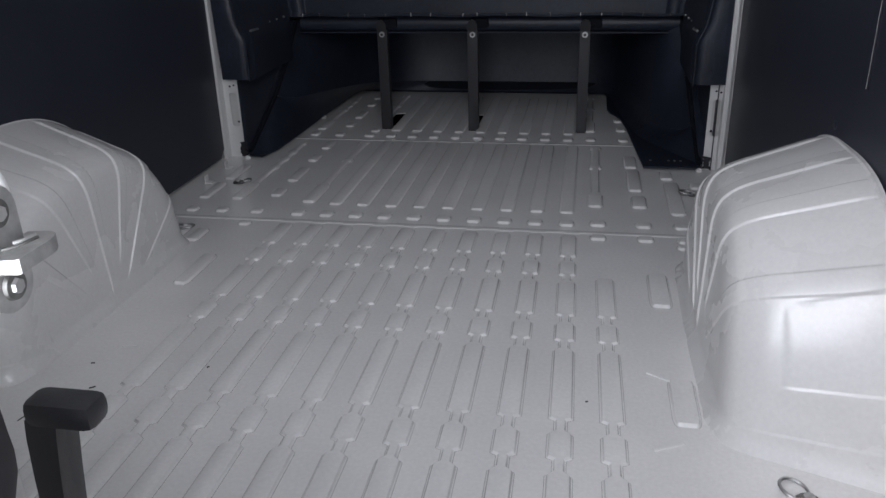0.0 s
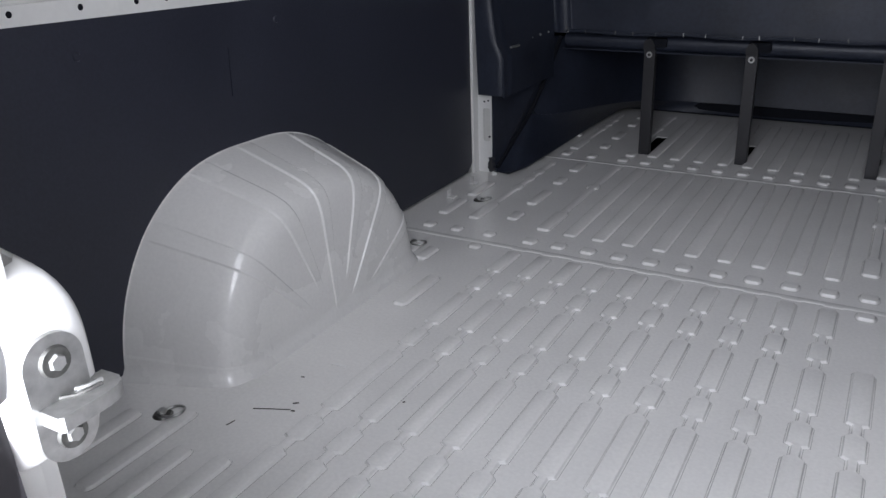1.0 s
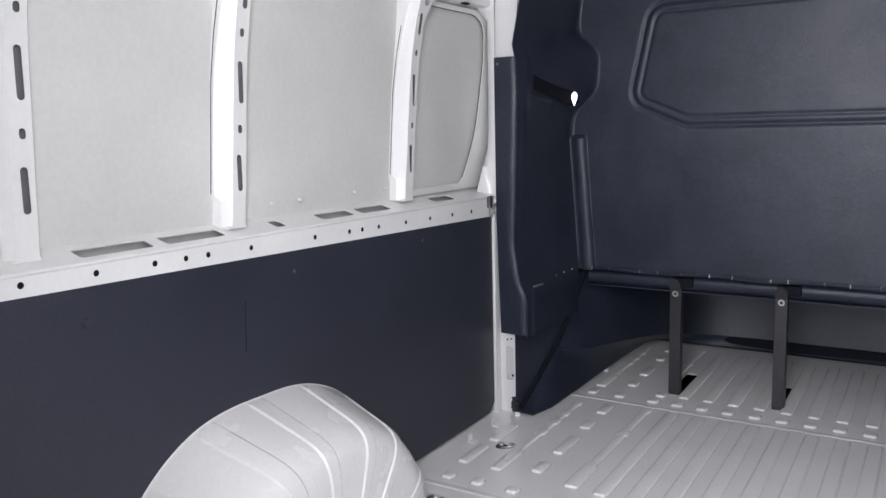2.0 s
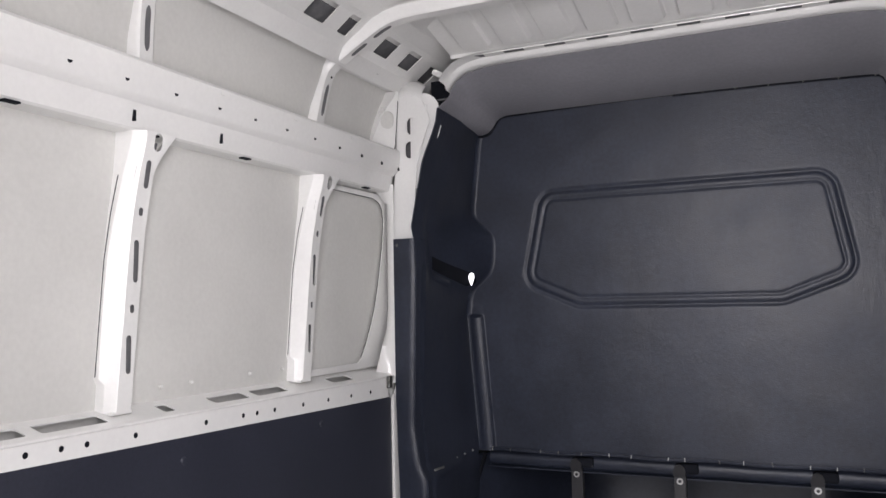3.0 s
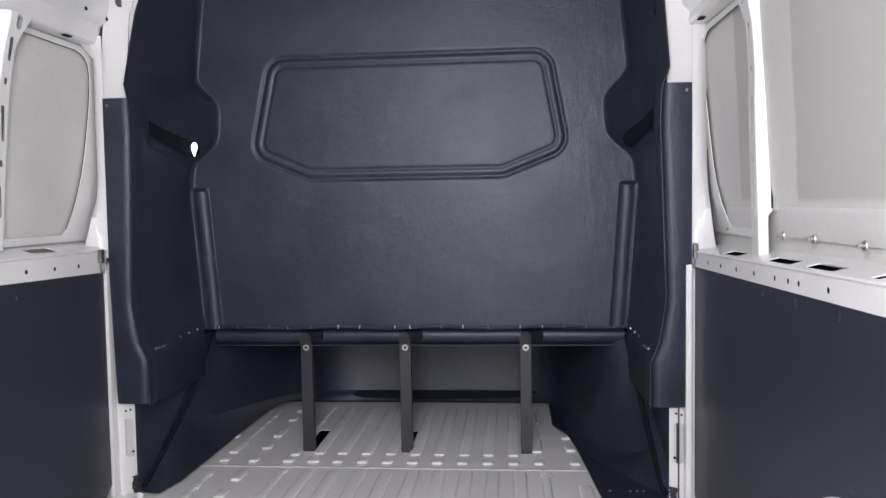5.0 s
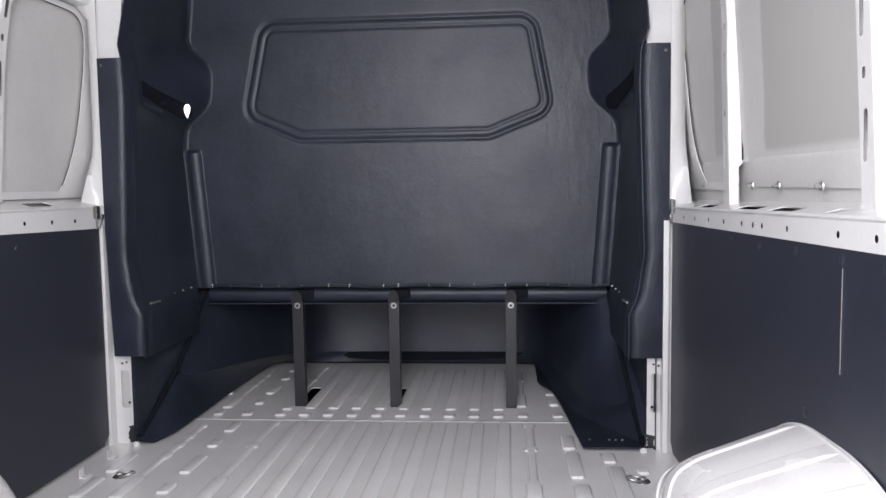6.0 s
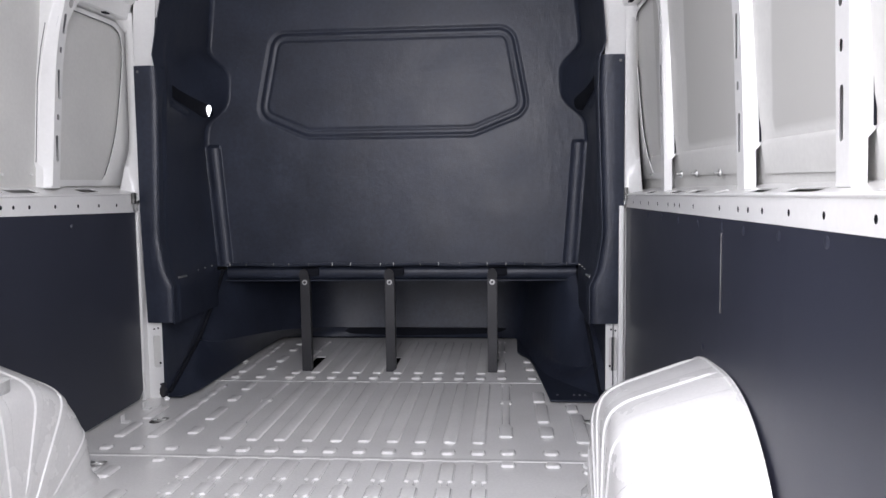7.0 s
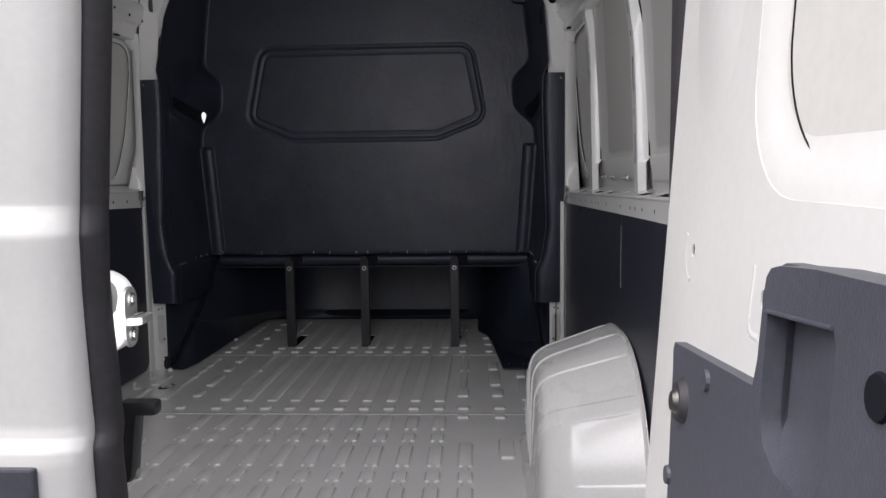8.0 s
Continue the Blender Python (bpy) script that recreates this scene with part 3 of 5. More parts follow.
# pressed roof ribs, roof bows, cant rails
for x in np.arange(-0.55, 0.56, 0.1375):
    for a, b in ((0.7, 1.25), (1.33, 1.88), (1.97, 2.42)):
        rows = [[(x + o, y, 1.903 - k * 0.016 - 0.06 * (abs(x) / 0.78) ** 4) for o, k in ((-0.058, 0), (-0.052, 0.1), (-0.044, 0.9), (-0.038, 1), (0.038, 1), (0.044, 0.9), (0.052, 0.1), (0.058, 0))] for y in (a, b)]
        part("roof_rib", sheet(rows), PAINT, ceiling, smooth=24)


HOOP = [(0.0, 1.832), (0.3, 1.831), (0.5, 1.830), (0.6, 1.829), (0.65, 1.827), (0.69, 1.820), (0.72, 1.809), (0.755, 1.791), (0.80, 1.760), (0.835, 1.734), (0.862, 1.716), (0.880, 1.698), (0.889, 1.672), (0.894, 1.62), (0.898, 1.52)]


def bow_lean(z, drop):
    """How far the bow's upright stands behind its crown."""
    return -drop * min(1.0, max(0.0, (1.79 - z) / 0.27))


def bow(yc, half, drop):
    """A roof bow: a hat section that follows the roof's crown and runs down both sides to the beam, slotted at the corners."""
    narrow = lambda x: 0.010 * max(0.0, min(1.0, (x - 0.82) / 0.07))       # the foot on the right stands farther in
    pts = [Vector((-x, bow_lean(z, drop), z)) for x, z in reversed(HOOP[1:])] + [Vector((x - narrow(x), bow_lean(z, drop), z)) for x, z in HOOP]
    prof = ((-half - 0.020, 0.036), (-half - 0.010, 0.034), (-half - 0.002, 0.006), (-half + 0.005, 0.0), (half - 0.005, 0.0), (half + 0.002, 0.006), (half + 0.010, 0.034), (half + 0.020, 0.036))
    rows = []
    for i, p in enumerate(pts):
        d = pts[min(i + 1, len(pts) - 1)] - pts[max(i - 1, 0)]
        n = Vector((-d.z, 0, d.x)).normalized()
        rows.append([p + n * h + Vector((0, yc + o, 0)) for o, h in prof])
    rib = part("roof_bow", sheet(rows), PAINT, ceiling, smooth=40)
    run = [0.0]
    for (xa, za), (xb, zb) in zip(HOOP, HOOP[1:]):
        run.append(run[-1] + math.hypot(xb - xa, zb - za))
    for s in (-1, 1):
        def inner(u, v, d):
            x, z = float(np.interp(v, run, [p[0] for p in HOOP])), float(np.interp(v, run, [p[1] for p in HOOP]))
            x -= narrow(x) if s > 0 else 0.0
            return (s * (x - 0.0016 + d * 0.7), yc + u + bow_lean(z, drop), z - 0.0016 + d * 0.5)
        a = float(np.interp(0.693, [p[0] for p in HOOP], run))
        # slots are thin inlays; their shade is only the dark colour
        for v0, v1 in ((a, a + 0.066), (a + 0.092, a + 0.150), (run[-2] - 0.040, run[-1] - 0.040)):
            bm = bmesh.new()
            cells = np.linspace(v0, v1, 13)
            for ca, cb in zip(cells, cells[1:]):
                wa, wb = (0.0075 * max(0.05, 1 - abs((c - (v0 + v1) / 2) / ((v1 - v0) / 2)) ** 6) ** 0.5 for c in (ca, cb))
                plate([(-wa, ca), (wa, ca), (wb, cb), (-wb, cb)], [], 0.001, inner, bm)
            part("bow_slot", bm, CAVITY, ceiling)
        part("bow_hole", plate(disc(0.004, run[-3] - 0.012, 0.004, 8), [], 0.001, inner), HOLE, ceiling)
    return rib


for yc, drop in ((0.66, -0.04), (1.19, 0.0), (1.71, 0.0), (2.47, 0.075)):
    bow(yc, 0.024, drop)


def header_z(x):
    return 1.797 - 0.057 * min(1.6, (abs(x) / 0.688) ** 16)


prof = ((-0.085, 0.020), (-0.070, 0.018), (-0.034, 0.016), (-0.026, 0.004), (-0.018, 0.0), (0.010, -0.002), (0.020, 0.006), (0.03, 0.05))
part("front_header", sheet([[(x, 2.905 + o, header_z(x) + h) for o, h in prof] for x in np.linspace(-0.70, 0.70, 61)]), PAINT, ceiling, smooth=40)
part("roof_front_bay", sheet([[(x, y, z) for x in np.linspace(-0.66, 0.66, 12)] for y, z in ((2.49, 1.885), (2.60, 1.875), (2.832, 1.823), (2.836, 1.812))]), PAINT, ceiling)
for x in np.arange(-0.55, 0.56, 0.1375):
    rows = [[(x + o, y, z - k * 0.012) for o, k in ((-0.058, 0), (-0.052, 0.1), (-0.044, 0.9), (-0.038, 1), (0.038, 1), (0.044, 0.9), (0.052, 0.1), (0.058, 0))] for y, z in ((2.53, 1.880), (2.60, 1.874), (2.79, 1.831))]
    part("roof_rib", sheet(rows), PAINT, ceiling, smooth=24)
    # slot drawn as a block in the shade-painted primer
    part("header_slot", box(x - 0.034 - 0.03, x + 0.034 - 0.03, 2.836, 2.862, header_z(x) + 0.0160, header_z(x) + 0.0195, 0.0015), CAVITY, ceiling)
for x in (-0.60, -0.57, -0.50, -0.46, -0.36, -0.30, -0.05, 0.1, 0.25, 0.4, 0.5, 0.56):
    part("bow_hole", cyl((x, 2.5005, 1.846), (0, 1, -0.2), 0.005, 0.003, 8), HOLE, ceiling)
CANT = ((0.6, 0.72), (0.80, 0.92), (1.05, 1.17), (1.5, 1.62), (1.70, 1.80), (2.16, 2.28), (2.33, 2.40), (2.545, 2.655), (2.71, 2.81), (2.863, 2.957))
for s in (-1, 1):
    up = 0.10 if s < 0 else 0.0
    holes = [rounded(a + 0.005 + up * 0.2, b - 0.005 + up * 0.1, 0.30 + up, 0.60 + up, 0.012, 2) for a, b in (CANT[:-3] + CANT[-1:] if s > 0 else CANT[:-1])]
    holes += [rounded(2.905, 2.965, 0.35, 0.65, 0.006, 2) if s < 0 else rounded(2.645, 2.775, 0.33, 0.68, 0.012, 2)]
    def cant(u, v, d, s=s):
        return (s * (lerp(((0, 0.855), (0.3, 0.83), (0.75, 0.745), (1, 0.66)), v) + d * 0.6), u, lerp(((0, 1.715), (0.3, 1.77), (0.75, 1.835), (1, 1.868)), v) + d * 0.8)
    bm = bmesh.new()
    # split in four strips across so that the sheet can bend
    plate([(REAR, 0), (3.02, 0), (3.02, 0.27), (REAR, 0.27)], [disc(2.66, 0.14, 0.007, 8)], 0.003, cant, bm)
    plate([(REAR, 0.27), (3.02, 0.27), (3.02, 0.77), (REAR, 0.77)], holes, 0.003, cant, bm)
    plate([(REAR, 0.77), (3.02, 0.77), (3.02, 1), (REAR, 1)], [], 0.003, cant, bm)
    part("cant_rail", bm, PAINT, ceiling)
    # sheet behind the rail's holes, shade put into its colour
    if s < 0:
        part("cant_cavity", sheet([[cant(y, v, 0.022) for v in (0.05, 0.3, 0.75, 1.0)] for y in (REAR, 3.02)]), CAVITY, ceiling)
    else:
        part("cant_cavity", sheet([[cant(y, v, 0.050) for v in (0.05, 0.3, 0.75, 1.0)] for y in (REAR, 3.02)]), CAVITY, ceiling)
    part("header_end", box(-0.040, 0.040, -0.028, 0.028, -0.011, 0.011, 0.009, m=pose(s * 0.722, 2.918, 1.780, 0, -s * 30, 0)), PAINT, ceiling)
    # near-black plate paints the shade in the gap at the header's end
    part("header_gap", box(s * 0.722, s * 0.790, 2.955, 2.965, 1.64, 1.78), HOLE, ceiling)
    # tabs take the shade-painted primer so they read as shaded
    for z in ((1.692, 1.722) if s > 0 else (1.704,)):
        part("header_tab", box(s * 0.700, s * 0.760, 2.935, 2.962, z, z + 0.006, 0.001), CAVITY, ceiling)

# ---- pillars beside the bulkhead ----
for s in (-1, 1):
    hoop = thing("door_pillar", "white painted steel pillar with oval holes beside the bulkhead", "pillar", "body pillars", "structure")
    out = [(0.885, 0.0), (0.885, 0.30), (0.885, 0.70), (0.872, 0.74), (0.872, 1.30), (0.870, 1.38), (0.858, 1.5), (0.852, 1.60), (0.856, 1.690), (0.838, 1.700), (0.80, 1.698), (0.775, 1.692), (0.758, 1.678), (0.750, 1.655), (0.737, 1.63), (0.732, 1.605), (0.741, 1.585), (0.781, 1.48), (0.799, 1.25), (0.80, 1.1), (0.806, 0.30), (0.806, 0.0)]
    g = 0.009 if s < 0 else 0.0
    holes = [rounded(0.792 - g, 0.826 - g, 1.566, 1.624, 0.017, 5), rounded(0.799 - g, 0.833 - g, 1.486, 1.544, 0.017, 5), rounded(0.818, 0.846, 0.115, 0.235, 0.008, 3)]
    part("pillar_face", plate(out, holes, 0.004, lambda u, v, d: (s * u, 2.812 + d - 0.10 * max(0, v - 1.35) * (u - 0.74), v)), PAINT, hoop)
    # plate behind the oval holes, coloured as their shade
    tagged(part("pillar_cavity", box(s * 0.77, s * 0.86, 2.86, 2.865, 1.42, 1.66), HOLE if s > 0 else CAVITY, hoop), "dark plate painted as the shade behind the holes")
    part("pillar_inner", box(s * 0.808, s * 0.87, 2.824, 2.830, 0.02, 0.30), SKIN, hoop)
    if s < 0:
        # torn-looking weld flange along the pillar's inner edge
        flange = [(0.770, 1.706), (0.745, 1.704), (0.722, 1.690), (0.706, 1.668), (0.700, 1.640), (0.697, 1.622), (0.702, 1.604), (0.696, 1.588), (0.704, 1.560), (0.722, 1.527), (0.729, 1.515), (0.727, 1.505), (0.742, 1.470), (0.765, 1.42), (0.81, 1.36), (0.81, 1.706)]
        part("pillar_flange", plate(flange, [], 0.003, lambda u, v, d: (s * u, 2.824 + d, v)), PAINT, hoop)
        part("pillar_flange", tube([(s * 0.748, 2.817, z) for z in (1.665, 1.62, 1.585)] + [(s * 0.765, 2.817, 1.53), (s * 0.783, 2.817, 1.47)], 0.004, 6), PAINT, hoop, smooth=True)
    else:
        part("sealer_line", tube([(0.763, 2.8105, 1.678), (0.776, 2.8105, 1.668), (0.778, 2.8105, 1.64), (0.780, 2.8105, 1.61), (0.786, 2.8095, 1.545), (0.790, 2.8095, 1.50)], 0.0014, 6), HOLE, hoop)
    # rounded return from the pillar to the body side
    rows = []
    for z in np.linspace(0.735, 1.40, 12):
        k = min(1, max(0, (z - 0.74) / 0.2)) * min(1, max(0, (1.40 - z) / 0.06))
        rows.append([(s * 0.866, 2.800, z), (s * 0.872, 2.800, z), (s * 0.884, 2.796 + 0.006 * k, z), (s * 0.898, 2.780 + 0.036 * k, z), (s * 0.910, 2.755 + 0.080 * k, z), (s * 0.918, 2.73 + 0.125 * k, z)])
    part("pillar_return", thicken(sheet(rows), 0.003), PAINT, hoop, smooth=True)
    crease = lambda z: lerp(((1.49, 0.864), (1.545, 0.856), (1.68, 0.845), (1.72, 0.843)), z)
    wide = lambda z: lerp(((1.49, 0.105), (1.572, 0.080), (1.622, 0.062), (1.664, 0.040), (1.70, 0.016), (1.72, 0.012)), z)
    flank_at = lambda u, v, d: (s * (crease(v) + u * 0.61 + d * 0.79), 2.807 - u * 0.79 + d * 0.61, v)
    outline = [(0.0, z) for z in np.linspace(1.49, 1.72, 8)] + [(wide(z), z) for z in np.linspace(1.72, 1.49, 12)]
    up = 0.0 if s > 0 else 0.030
    holes = [rounded(0.014, 0.062, 1.558 + up, 1.618 + up, 0.022, 5)]
    part("pillar_return", plate(outline, holes, 0.002, flank_at), PAINT, hoop)
    part("pillar_return", sheet([[flank_at(wide(z), z, 0), flank_at(wide(z) + 0.002, z, 0.006), (s * (crease(z) + wide(z) * 0.61 + 0.07), 2.812 - wide(z) * 0.79, z)] for z in np.linspace(1.49, 1.72, 10)]), PAINT, hoop, smooth=True)
    part("hole_backing", plate([(0.0, 1.545 + up), (0.072, 1.545 + up), (0.06, 1.63 + up), (0.0, 1.63 + up)], [], 0.001, lambda u, v, d: flank_at(u, v, d + 0.010)), SKIN, hoop)
    part("sealer_line", tube([(s * (crease(z) + 0.001), 2.8045, z) for z in np.linspace(1.50, 1.685, 6)], 0.0013, 6), HOLE, hoop)
    rows = []
    for x, z, zt in ((0.758, 1.678, 1.735), (0.775, 1.692, 1.745), (0.80, 1.698, 1.757), (0.838, 1.700, 1.757), (0.858, 1.690, 1.722)):
        rows.append([(s * x, 2.812, z - 0.002), (s * (x + 0.002), 2.814, z + 0.012), (s * (x + 0.005), 2.826, z + (zt - z) * 0.6), (s * (x + 0.008), 2.850, zt - 0.004), (s * (x + 0.010), 2.866, zt + 0.006)])
    part("pillar_head", sheet(rows), PAINT, hoop, smooth=True)
    # white edge strip beside the lining
    part("edge_strip", box(*((-0.880, -0.866) if s < 0 else (0.846, 0.8625)), 2.776, 2.815, 0.0, 0.70, 0.003), PAINT, hoop)
    for x, z, r in ((0.840, 0.259, 0.0035), (0.825, 0.263, 0.0035), (0.821, 0.132, 0.004)):
        part("pin_hole", cyl((s * x, 2.8125, z), (0, -1, 0), r, 0.0018, 8), HOLE, hoop)

# ---- wheel arches ----
HUB_Y, HUB_Z = 1.645, -0.05                  # the pressed flutes fan out from this point of the inner face
RIM = ((1.210, -0.05), (1.216, 0.06), (1.232, 0.13), (1.266, 0.21), (1.318, 0.285), (1.40, 0.352), (1.48, 0.388), (1.56, 0.400), (1.66, 0.399), (1.76, 0.396),
       (1.82, 0.385), (1.87, 0.366), (1.93, 0.335), (1.985, 0.285), (2.04, 0.215), (2.075, 0.14), (2.095, 0.06), (2.10, -0.05))
RIM_POLAR = [(math.degrees(math.atan2(z - HUB_Z, HUB_Y - y)), math.hypot(y - HUB_Y, z - HUB_Z)) for y, z in RIM]
# raised bands in degrees from the rear, how far down the face they run, and their height
FLUTES = ((45.0, 50.5, 0.74, 0.7), (67.0, 73.5, 0.72, 0.9), (86.0, 92.0, 0.86, 1.0), (108.0, 113.5, 0.76, 1.0), (126.5, 131.5, 0.82, 1.0), (150.0, 155.0, 0.72, 0.8))


def rim_radius(a):
    return sum(lerp(RIM_POLAR, min(180.0, max(0.0, a + d))) * w for d, w in ((-6, 1), (-3, 2), (0, 3), (3, 2), (6, 1))) / 9


def ramp(v, w):
    """A soft step from 0 to 1, w wide."""
    k = min(1.0, max(0.0, v / w + 0.5))
    return k * k * (3 - 2 * k)


def wheel_arch(s):
    """A pressed wheel arch: a rim that falls gently from the body side to a round shoulder, and an inner face with flutes that fan out."""
    half, inner = 0.882, 0.655
    angles = set(np.linspace(0, 180, 91))
    for a, b, _, _ in FLUTES:
        for e in (a, b):
            angles |= {e + d for d in (-1.2, -0.6, -0.36, -0.18, 0.0, 0.18, 0.36, 0.6, 1.2)}
    angles |= {e + d for e in (13.5, 25.0, 46.0) for d in (-0.5, -0.2, 0.2, 0.5)}
    rows = []
    for a in sorted(angles):
        r0 = rim_radius(a)
        p0, p1, p2 = Vector((half + 0.008, r0 + 0.003)), Vector((inner, r0 - 0.35 * (half - inner))), Vector((inner - 0.006, 0.0))
        l1 = (p1 - p0).length
        total = l1 + (p2 - p1).length

        def along(d):
            return p0.lerp(p1, d / l1) if d < l1 else p1.lerp(p2, min(1.0, (d - l1) / (total - l1)))

        ca, sa = math.cos(radians(a)), math.sin(radians(a))
        row = []
        for q in (*np.linspace(0, 0.24, 16), 0.252, 0.262, 0.27, 0.278, *np.linspace(0.29, 0.60, 26), *np.linspace(0.62, 0.98, 22)):
            d = q * total
            soft = min(0.075, d, total - d)
            p = sum((along(d + soft * k / 4) * (5 - abs(k)) for k in range(-4, 5)), Vector((0, 0))) / 25
            n = sum((along(min(total, d + soft * k / 4 + 0.012)) - along(max(0.0, d + soft * k / 4 - 0.012)) for k in range(-4, 5)), Vector((0, 0))).normalized()
            n = Vector((n.y, -n.x))
            lift = 0.0
            for f0, f1, end, k in FLUTES:
                band = ramp(a - f0, 0.75) * ramp(f1 - a, 0.75)
                lift += 0.0038 * k * band * ramp(q - 0.035, 0.05) * ramp(end - q, 0.05)
            lift += 0.0018 * ramp(13.5 - a, 0.6) * ramp(0.62 - q, 0.1)
            if s > 0:                               # flat pressed pad on the rear
                lift -= 0.0018 * ramp(a - 25, 0.6) * ramp(46 - 10 * q - a, 0.6) * ramp(0.262 - q, 0.02)
            x, r = p.x + n.x * lift, p.y + n.y * lift
            y, z = HUB_Y - r * ca, HUB_Z + r * sa
            spread = 0.020 * max(0.0, 1 - max(z, 0.0) / 0.030) ** 2     # fillet into the floor
            x, y = x - spread * min(1.0, q / 0.3), y - spread * ca * max(0.0, 1 - q / 0.45)
            row.append((s * x, y, max(z, -0.012)))
        rows.append(row)
    arch = tagged(part("wheel_arch", sheet(rows), ARCH, smooth=70), "pale painted pressed-steel wheel arch with fluted front", "wheel arch", "wheel arches", "structure")
    lip = [(s * 0.8845, HUB_Y - (rim_radius(a) - 0.001) * math.cos(radians(a)), HUB_Z + (rim_radius(a) - 0.001) * math.sin(radians(a))) for a in np.linspace(8, 150, 70)]
    part("flange", tube(lip, 0.0048, 6), ARCH, arch, smooth=True)
    arch.location.x = 0.008
    return arch


wheel_arch(-1)
wheel_arch(1)

# ---- lining boards ----
for s in (-1, 1):
    slit = [(1.630, 0.516), (1.635, 0.518), (1.638, 0.61), (1.634, 0.684), (1.631, 0.684), (1.633, 0.61)] if s > 0 else [(1.6255, 0.515), (1.6285, 0.515), (1.6315, 0.57), (1.6345, 0.626), (1.6325, 0.627), (1.6285, 0.57)]
    top = (lambda y: 0.752 - (y - 0.53) * 0.0241) if s < 0 else (lambda y: 0.7235 - (y - 1.0) * 0.0138)
    outline = [(y, 0.012) for y in np.linspace(0.53, 2.74, 9)] + [(2.772, 0.04)] + [(y, top(y)) for y in np.linspace(2.772, 0.53, 10)]
    board = part("lining_board", plate(outline, [slit], 0.004, lambda u, v, d: (s * (0.8735 + d), u, v)), BOARD)
    board.location.x = OUT[s]
    tagged(board, "dark grey hardboard lining panel with a short slit", "lining panel", "lining boards")
    # strip added behind the slit, hiding the white sheet with painted shade
    part("slit_backing", box(s * 0.880, s * 0.882, *((1.613, 1.653, 0.50, 0.694) if s > 0 else (1.610, 1.650, 0.505, 0.638))), HOLE, board, "near-black strip painted as the shade behind the slit")
    if s > 0:
        part("torn_flap", box(-0.0006, 0.0006, -0.005, 0.0, 0.0, 0.163, m=pose(0.8730, 1.6405, 0.518, 0, 0, 35)), BOARD, board, "torn edge standing proud")
        part("torn_fibre", box(-0.0006, 0.0006, -0.0008, 0.0003, 0.0, 0.163, m=pose(0.8702, 1.6363, 0.518, 0, 0, 35)), FIBRE, board, "pale torn fibre")
        for y, z in ((2.40, 0.684), (2.206, 0.687), (2.023, 0.688), (1.833, 0.689), (1.646, 0.694), (1.509, 0.694), (1.324, 0.697), (1.129, 0.702), (1.775, 0.419), (1.42, 0.33), (1.24, 0.15)):
            part("clip", cyl((s * 0.8735, y, z), (-s, 0, 0), 0.010, 0.002, 14, 0.003), BOARD, board, smooth=True)
    else:
        for y in (1.25, 1.8, 2.35):
            part("clip", cyl((s * 0.8735, y, 0.665), (-s, 0, 0), 0.009, 0.003, 12, 0.002), BOARD, board, smooth=True)

    for ob in (board, *board.children):
        bend(ob, s)

# ---- bulkhead ----
bulkhead = thing("bulkhead", "black moulded plastic bulkhead with a rounded window-shaped groove", "bulkhead", at=(0, 3.24, 0))
BACK = 3.24


def corner_x(z):
    """Where the bulkhead's face meets its side cheeks."""
    base = lerp(((0.44, 0.748), (0.95, 0.785), (1.36, 0.757), (1.60, 0.728), (1.72, 0.70)), z)
    return base - 0.085 * math.exp(-((z - 1.175) / 0.115) ** 4)


def top_z(x):
    """The upper edge of the face, stepped down at both corners."""
    if x < 0:
        return 1.704 - 0.008 * (x / 0.63) ** 2 - 0.066 / (1 + math.exp(-(abs(x) - 0.652) / 0.010))
    return 1.700 - 0.012 * (x / 0.63) ** 2 - 0.108 / (1 + math.exp(-(abs(x) - 0.658) / 0.006))


RECESS = [(-0.561, 1.060), (-0.488, 1.400), (0.490, 1.402), (0.554, 1.060), (0.328, 0.972), (-0.355, 0.972)]


def inset(poly, r):
    """The polygon moved inwards by r."""
    out, n = [], len(poly)
    for i in range(n):
        a, b, c = (Vector(poly[(i + k) % n]) for k in (-1, 0, 1))
        d1, d2 = (b - a).normalized(), (c - b).normalized()
        n1, n2 = Vector((d1.y, -d1.x)), Vector((d2.y, -d2.x))
        bis = (n1 + n2).normalized()
        out.append(tuple(b + bis * (r / max(0.3, bis.dot(n1)))))
    return out


INNER = inset(RECESS, 0.074)


def recess_distance(x, z):
    """Distance outwards (minus: inwards) from the rounded outline of the blind window."""
    best, inside = 1e9, False
    for (ax, az), (bx, bz) in zip(INNER, INNER[1:] + INNER[:1]):
        dx, dz = bx - ax, bz - az
        t = max(0, min(1, ((x - ax) * dx + (z - az) * dz) / (dx * dx + dz * dz)))
        best = min(best, math.hypot(x - ax - t * dx, z - az - t * dz))
        if (az > z) != (bz > z) and x < ax + (z - az) * dx / dz:
            inside = not inside
    return (-best if inside else best) - 0.062


def face_y(x, z):
    d = recess_distance(x, z)
    y = BACK - 0.010 * (z - 0.45)
    y += 0.0056 * math.exp(-((d - 0.008) / 0.0080) ** 2)        # outer groove
    y += 0.0033 * math.exp(-((d + 0.022) / 0.0062) ** 2)        # inner groove
    e = corner_x(z) - abs(x)
    if z < 0.955:                                               # upright half-round beads near the cheeks
        k = min(1, max(0, (0.95 - z) / 0.012))
        y -= 0.017 * k * max(0, 1 - ((e - 0.035) / 0.03) ** 2) ** 0.7 if abs(e - 0.035) < 0.03 else 0
    y -= 0.02 * max(0, 1 - e / 0.02) ** 2                       # soft corner
    return y + 0.0012 * noise.noise((x * 6, z * 6, 1.0))


rows = []
